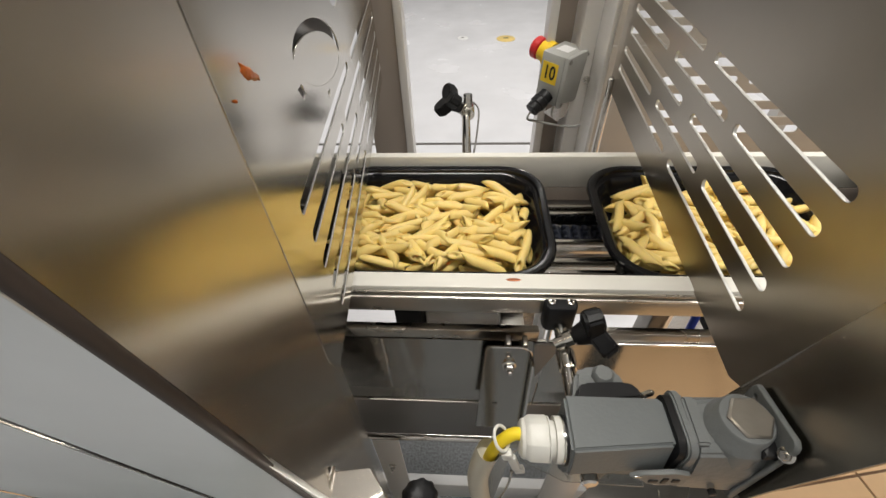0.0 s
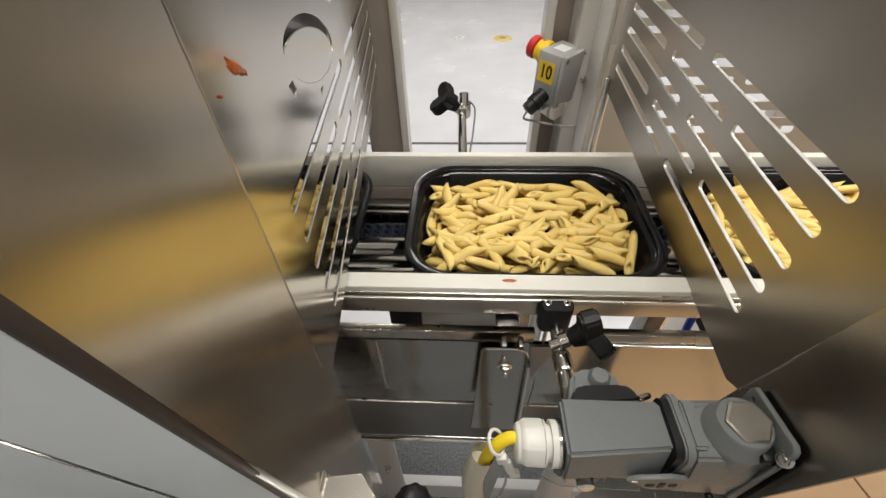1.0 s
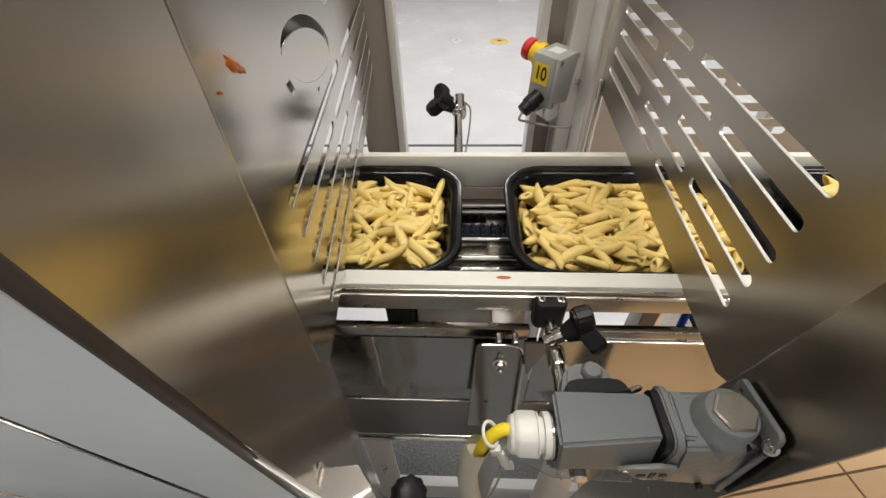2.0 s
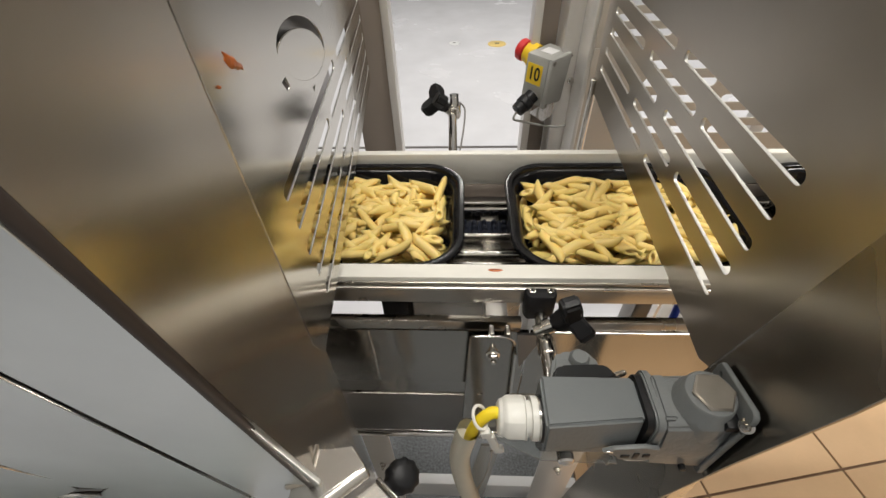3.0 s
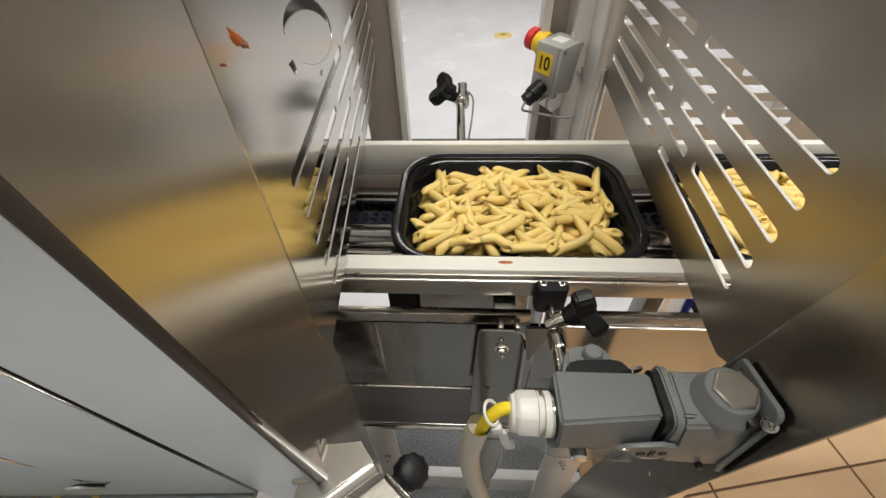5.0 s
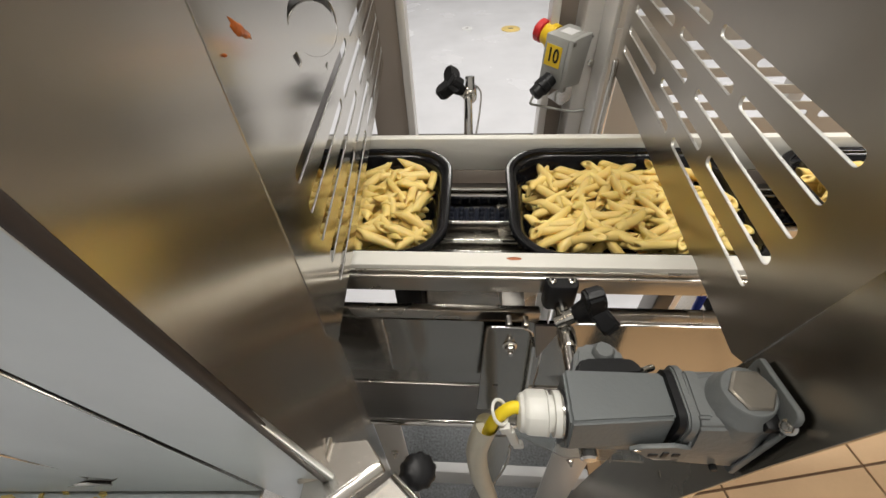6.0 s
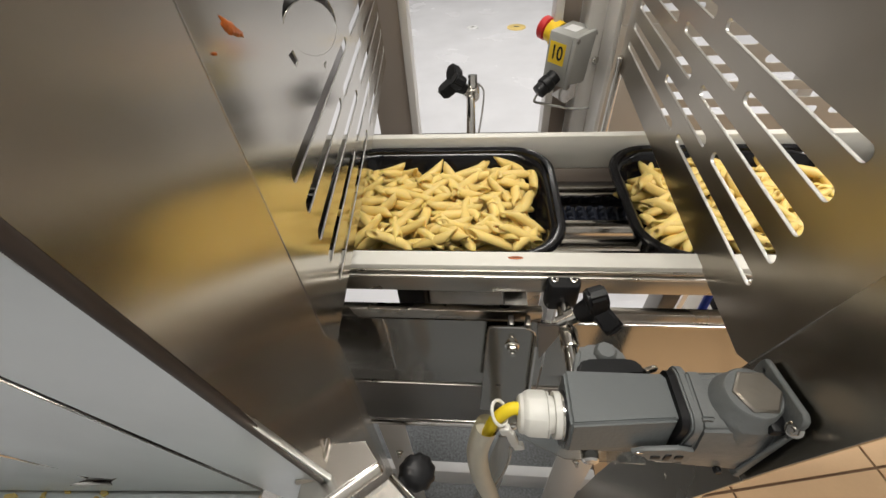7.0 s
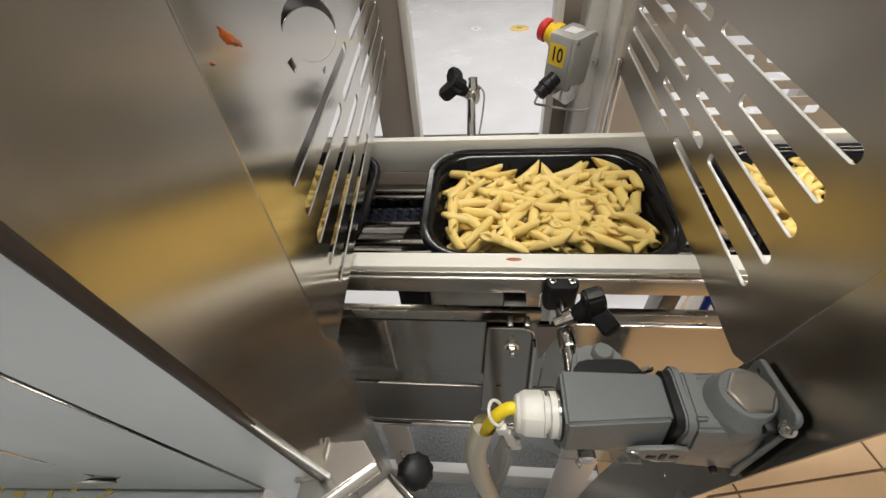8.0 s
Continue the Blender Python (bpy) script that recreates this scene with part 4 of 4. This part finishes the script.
    turned(bm, (0.073, -0.196, 0.990), (0.073, -0.196, 0.998), [(0, 0.008), (0.7, 0.008), (1, 0.006)], 8)
    part("nut", bm, GREY_CAST, p)
    bm = bmesh.new()
    prism(bm, [(0.046, -0.2225), (0.094, -0.218), (0.091, -0.208), (0.084, -0.2055), (0.056, -0.207), (0.050, -0.211)], 0.012, Matrix.Translation((0, 0, 0.9925)))
    bmesh.ops.bevel(bm, geom=list(bm.edges), offset=0.002, segments=2, affect="EDGES")
    part("clamp", bm, BLACK, p)
    # cable: yellow core coming out of a cream hose
    c = thing("switch_cable", "yellow cable leaving a cream rubber hose with a cable tie", "cable")
    bm = bmesh.new()
    tube(bm, [(0.012, -0.2475, 1.007), (0.004, -0.2475, 1.010), (-0.003, -0.2495, 1.0055), (-0.0085, -0.2510, 0.994), (-0.012, -0.2510, 0.972)], 0.0040, 14)
    part("yellow_core", bm, YELLOW_CABLE, c, "yellow cable")
    bm = bmesh.new()
    tube(bm, [(0.014, -0.2475, 0.994), (0.005, -0.2475, 0.996), (-0.003, -0.2485, 0.992), (-0.010, -0.2480, 0.972)], 0.0032, 10)
    part("grey_core", bm, BOX_GREY, c, "grey cable")
    # the hose is open at its upper end
    way = [(-0.0120, -0.2505, 0.9900), (-0.0150, -0.2515, 0.9750), (-0.0180, -0.2525, 0.950), (-0.0170, -0.2525, 0.920), (-0.0130, -0.2515, 0.880), (-0.0065, -0.2495, 0.835), (0.001, -0.245, 0.76), (0.012, -0.225, 0.55),
           (0.02, -0.21, 0.30), (0.02, -0.20, 0.006)]
    bm = bmesh.new()
    tube(bm, way, 0.0078, 18)
    top = [f for f in bm.faces if len(f.verts) > 4 and f.calc_center_median().z > 0.9]
    bmesh.ops.inset_region(bm, faces=top, thickness=0.0014)
    bmesh.ops.translate(bm, verts=list(top[0].verts), vec=(-0.003, -0.001, -0.013))
    part("hose", bm, HOSE, c, "cream rubber hose")
    bm = bmesh.new()
    ring = [(-0.0045 + 0.0048 * math.sin(a), -0.2490 + 0.0068 * math.cos(a), 1.0060 - 0.0040 * math.sin(a) + 0.0024 * math.cos(a)) for a in [2 * math.pi * i / 14 for i in range(15)]]
    tube(bm, ring, 0.0011, 8)
    tie = part("cable_tie", bm, GLAND, c, "white cable tie")
    bm = bmesh.new()
    lean = Matrix.Translation((-0.0005, -0.2550, 0.9950)) @ pose(0, 0, 0, 0, -14, 0)
    box(bm, -0.0035, 0.0035, -0.0025, 0.0025, -0.004, 0.005, 0.0012, lean)
    box(bm, -0.0008, 0.0050, -0.0020, 0.0015, -0.024, -0.003, 0.0008, lean)
    box(bm, 0.0000, 0.0072, -0.0022, 0.0018, -0.030, -0.022, 0.0010, lean)
    part("tie_head", bm, GLAND, tie)
    bm = bmesh.new()
    tube(bm, [(0.004, -0.2555, 0.968), (0.005, -0.254, 0.94), (0.003, -0.251, 0.90), (-0.001, -0.247, 0.86), (-0.004, -0.245, 0.82)], 0.0009, 6)
    part("thin_wire", bm, STEEL, c)
    # clear cover under the plug
    k = thing("clear_shield", "clear plastic shield strip under the switch", "shield")
    bm = bmesh.new()
    prism(bm, [(0.004, -0.2440), (0.040, -0.2600), (0.092, -0.2610), (0.092, -0.2540), (0.014, -0.2380)], 0.0015, Matrix.Translation((0, 0, 0.9640)))
    part("strip", bm, CLEAR, k)


def underframe():
    f = thing("underframe", "white painted frame tube and steel rods under the conveyor", "frame")
    bm = bmesh.new()
    box(bm, -0.62, 0.265, -0.025, 0.0, 0.06, 0.15, 0.004)
    part("frame_tube", bm, WHITE_PAINT, f, "white painted box tube")
    bm = bmesh.new()
    rod(bm, (-0.60, -0.08, 0.577), (0.30, -0.08, 0.577), 0.0065, 18)
    part("cross_rod", bm, BRIGHT, f)
    for x, w, z0 in ((-0.20, 0.05, 0.0), (0.137, 0.075, 0.0)):
        bm = bmesh.new()
        box(bm, x, x + w, -0.060, -0.055, z0, 0.60, 0.002)
        leg = part("leg_plate", bm, POST, f)
        bolt(leg, (x + w * 0.5, -0.061, 0.38), (0, -1, 0), 0.0055)
    bm = bmesh.new()
    prism(bm, [(-0.02, 0.0), (0.035, 0.0), (0.075, 0.56), (0.045, 0.56)], 0.004, upright((-0.03, -0.10, 0.03), (1, 0)))
    part("brace", bm, STEEL, f)
    for x in (-0.6, 0.340):
        bm = bmesh.new()
        box(bm, x, x + 0.025, -0.13, 0.115, 0.007, 0.80, 0.002)
        part("leg", bm, STEEL, f)
    b = thing("blue_hose", "bright blue air hose under the conveyor", "hose")
    bm = bmesh.new()
    tube(bm, [(0.270, -0.005, 0.90), (0.276, -0.008, 0.79), (0.284, -0.015, 0.60), (0.286, -0.03, 0.315), (0.275, -0.03, 0.10), (0.26, 0.02, 0.006)], 0.005, 10)
    part("hose", bm, BLUE, b)


# ---- trays of penne and the chain that carries them ----
def rounded_ring(lx, ly, r, z, n=8):
    out = []
    for sx, sy, st in ((1, -1, -90), (1, 1, 0), (-1, 1, 90), (-1, -1, 180)):
        for k in range(n + 1):
            a = radians(st + 90 * k / n)
            out.append((sx * (lx - r) + r * math.cos(a), sy * (ly - r) + r * math.sin(a), z))
    return out


L2, W2, RIM = 0.1305, 0.0955, 0.048


def tray_mesh():
    bm = bmesh.new()
    rows = [(0.034, 0.0), (0.026, 0.0012), (0.020, 0.006), (0.0085, 0.036), (0.0065, 0.041), (0.0010, 0.0415), (0.0, 0.043), (0.0002, 0.0465), (0.0016, 0.048), (0.0072, 0.0482),
            (0.0088, 0.0472), (0.0096, 0.044), (0.0125, 0.0425), (0.0145, 0.040), (0.0235, 0.0085), (0.029, 0.0035), (0.036, 0.0022)]
    rings = []
    for inset, z in rows:
        r = max(0.012, 0.050 - inset * 0.75)
        rings.append([bm.verts.new(p) for p in rounded_ring(L2 - inset, W2 - inset, r, z)])
    n = len(rings[0])
    for a, b in zip(rings, rings[1:]):
        for i in range(n):
            bm.faces.new((a[i], a[(i + 1) % n], b[(i + 1) % n], b[i]))
    bm.faces.new(rings[0][::-1])
    bm.faces.new(rings[-1])
    bmesh.ops.recalc_face_normals(bm, faces=list(bm.faces))
    me = bpy.data.meshes.new("tray_shell")
    bm.to_mesh(me)
    bm.free()
    return me


def penne_mesh(i):
    """One piece of penne: a bent hollow tube cut slantwise at both ends."""
    rnd = random.Random(100 + i)
    ln, r = 0.035 + rnd.random() * 0.011, 0.0054 + rnd.random() * 0.0008
    bend, flat, cut = 0.0001 + rnd.random() * 0.0013, 0.74 + rnd.random() * 0.14, (1.0 + rnd.random() * 0.6) * (1 if rnd.random() < 0.85 else 0.5)
    bm = bmesh.new()
    segs, steps = 12, 7
    def ring(s, rad, phase=0.0):
        out = []
        for k in range(segs):
            a = 2 * math.pi * k / segs
            y, z = rad * math.cos(a), rad * flat * math.sin(a)
            x = s * (ln / 2) + cut * math.cos(a) * rad * abs(s) * (1 if s > 0 else 1)
            u = x / (ln / 2)
            out.append(bm.verts.new((x, y + bend * (u * u - 0.4), z + 0.0005 * math.sin(2.2 * u + i))))
        return out
    outer = [ring(-1 + 2 * j / (steps - 1), r * (1 - 0.06 * (j in (0, steps - 1)))) for j in range(steps)]
    for a, b in zip(outer, outer[1:]):
        for k in range(segs):
            bm.faces.new((a[k], a[(k + 1) % segs], b[(k + 1) % segs], b[k]))
    for end, s, sg in ((outer[0], -1, 1), (outer[-1], 1, -1)):
        lip, deep = ring(s, r * 0.50), ring(s * 0.78, r * 0.42)
        for a, b in ((end, lip), (lip, deep)):
            for k in range(segs):
                f = (a[k], a[(k + 1) % segs], b[(k + 1) % segs], b[k])
                bm.faces.new(f if s > 0 else f[::-1])
        bm.faces.new(deep if s > 0 else deep[::-1])
    bmesh.ops.recalc_face_normals(bm, faces=list(bm.faces))
    me = bpy.data.meshes.new("penne")
    bm.to_mesh(me)
    bm.free()
    me.materials.append(PENNE)
    me.shade_smooth()
    return me, ln


def heap(seed, count):
    """Poses of penne dropped one by one into a tray, each resting on those below."""
    rnd = random.Random(seed)
    g = 0.0025
    nx, ny = int(2 * L2 / g), int(2 * W2 / g)
    hm = np.full((nx, ny), 0.003)
    bias = rnd.choice((-1, 1)) * (0.3 + 0.3 * rnd.random())
    out = []
    for i in range(count):
        best = None
        for tries in range(6):
            v = rnd.randrange(12)
            ln = PIECES[v][1]
            yaw = rnd.gauss(0.25 * bias, 0.75) if rnd.random() < 0.72 else rnd.random() * math.pi
            ca, sa = math.cos(yaw), math.sin(yaw)
            ex, ey = abs(ca) * ln / 2 + 0.005, abs(sa) * ln / 2 + 0.005
            x, y = rnd.uniform(-1, 1) * (0.113 - ex), rnd.uniform(-1, 1) * (0.0755 - ey)
            us = np.linspace(-ln / 2, ln / 2, 15)
            ws = np.array([-0.0045, -0.002, 0.002, 0.0045])
            px = (x + us[:, None] * ca - ws[None, :] * sa + L2) / g
            py = (y + us[:, None] * sa + ws[None, :] * ca + W2) / g
            ix, iy = np.clip(px.astype(int), 0, nx - 1), np.clip(py.astype(int), 0, ny - 1)
            h = hm[ix, iy]
            level = np.sort(h.ravel())[-12:].mean()
            mound = 0.006 * ((x / 0.11) ** 2 + (y / 0.075) ** 2)
            if best is None or level + mound < best[0]:
                best = (level + mound, v, yaw, x, y, us, h, ix, iy)
        _, v, yaw, x, y, us, h, ix, iy = best
        prof = h.max(axis=1)
        k = len(us) // 2
        a, b = np.sort(prof[:k])[-3:].mean(), np.sort(prof[k + 1:])[-3:].mean()
        slope = max(-0.45, min(0.45, (b - a) / (us[-1] * 1.0)))
        mid = max(0.5 * (a + b), float((prof - slope * us).max()) - 0.004)
        z = mid + 0.0036
        hm[ix, iy] = np.maximum(hm[ix, iy], (z + slope * us + 0.0040)[:, None] * np.ones_like(h))
        z = min(z, 0.037)
        out.append((v, Matrix.Translation((x, y, z)) @ Matrix.Rotation(yaw, 4, "Z") @ Matrix.Rotation(-math.atan(slope), 4, "Y") @ Matrix.Rotation(rnd.random() * 6.28, 4, "X")))
    return out


PIECES = [penne_mesh(i) for i in range(12)]
STARTS = [0.552, 0.2345, -0.075, -0.384, -0.706, -1.025, -1.345]
BED = 0.9395


def trays():
    shell = tray_mesh()
    made = []
    for n, x in enumerate(STARTS):
        t = thing("pasta_tray", "glossy black plastic tray filled with cooked yellow penne", "food tray", pose(x, 0, BED), "trays on the conveyor")
        mesh_part("tray_shell", shell, TRAY, t, "glossy black plastic shell")
        for v, m in heap(20 + n, 178):
            p = new("penne", PIECES[v][0])
            p.parent, p.matrix_basis = t, m
        made.append(t)
    return made


def chain():
    c = thing("conveyor_chain", "dark navy plastic link chain running along the conveyor", "conveyor chain", pose(0, 0, 0))
    bm = bmesh.new()
    box(bm, -0.0052, 0.0052, 0.016, 0.047, 0.914, 0.929, 0.001)
    for y in (0.021, 0.031, 0.041):
        turned(bm, (-0.003, y, 0.929), (-0.003, y, 0.9365), [(0, 0.0036), (0.7, 0.0034), (1, 0.002)], 10)
    turned(bm, (0.0035, 0.016, 0.927), (0.0035, 0.047, 0.927), [(0, 0.0035), (1, 0.0035)], 8)
    link = bpy.data.meshes.new("link")
    bm.to_mesh(link)
    bm.free()
    link.materials.append(CHAIN)
    for i in range(240):
        k = new("link", link)
        k.parent, k.location = c, (-2.0 + 0.0125 * i, 0, 0)
    return c


def tiles():
    f = structure(thing("tile_floor", "buff orange quarry tile floor with dark grout", "floor"))
    bm = bmesh.new()
    box(bm, 0.3005, 2.6, -1.447, 0.462, -0.006, 0.003)
    part("grout_bed", bm, GROUT, f, smooth=False)
    # the tiles run at a slant to the machine and are cut along the edges of the bed
    turn, pitch, gap = radians(11), 0.40, 0.0035
    ux, uy = Vector((math.cos(turn), math.sin(turn))), Vector((-math.sin(turn), math.cos(turn)))
    for i in range(-4, 6):
        for j in range(-6, 4):
            c = Vector((1.041, 0.088)) + ux * (i + 0.5) * pitch + uy * (j + 0.5) * pitch
            h = pitch / 2 - gap
            poly = [c + ux * a * h + uy * b * h for a, b in ((-1, -1), (1, -1), (1, 1), (-1, 1))]
            for k, lim, sign in ((0, 0.303, 1), (0, 2.597, -1), (1, -1.444, 1), (1, 0.459, -1)):
                cut = []
                for p, q in zip(poly, poly[1:] + poly[:1]):
                    dp, dq = sign * (p[k] - lim), sign * (q[k] - lim)
                    if dp >= 0:
                        cut.append(p)
                    if dp * dq < 0:
                        cut.append(p.lerp(q, dp / (dp - dq)))
                poly = cut
            if len(poly) < 3:
                continue
            bm = bmesh.new()
            prism(bm, [(p.x - c.x, p.y - c.y) for p in poly], 0.006, Matrix.Identity(4))
            part("tile", bm, TILE, f, smooth=False, m=Matrix.Translation((c.x, c.y, 0.001)))


hall()
guards()
deck()
conveyor()
side_cover()
rail_clamps()
posts()
safety_switch()
underframe()
TRAYS = trays()
CHAINS = chain()
tiles()

# seconds and metres that the chain has run
RUN = [(0, 0.0065), (0.5, 0.0618), (1.0, 0.1170), (1.5, 0.1722), (1.9, 0.2172), (2.05, 0.2325), (2.2, 0.2385), (2.4, 0.2390), (3.3, 0.2390), (3.4, 0.2397), (3.5, 0.2440), (3.7, 0.2650),
       (4.0, 0.2995), (4.5, 0.3570), (5.0, 0.4140), (5.5, 0.4710), (6.0, 0.5280), (6.5, 0.5855), (7.0, 0.6425), (7.5, 0.7000), (8.0, 0.7570)]


def motions():
    for t, x in zip(TRAYS, STARTS):
        walk(t, [(s, pose(x + d, 0, BED)) for s, d in RUN])
    walk(CHAINS, [(s, pose(d, 0, 0)) for s, d in RUN])


motions()
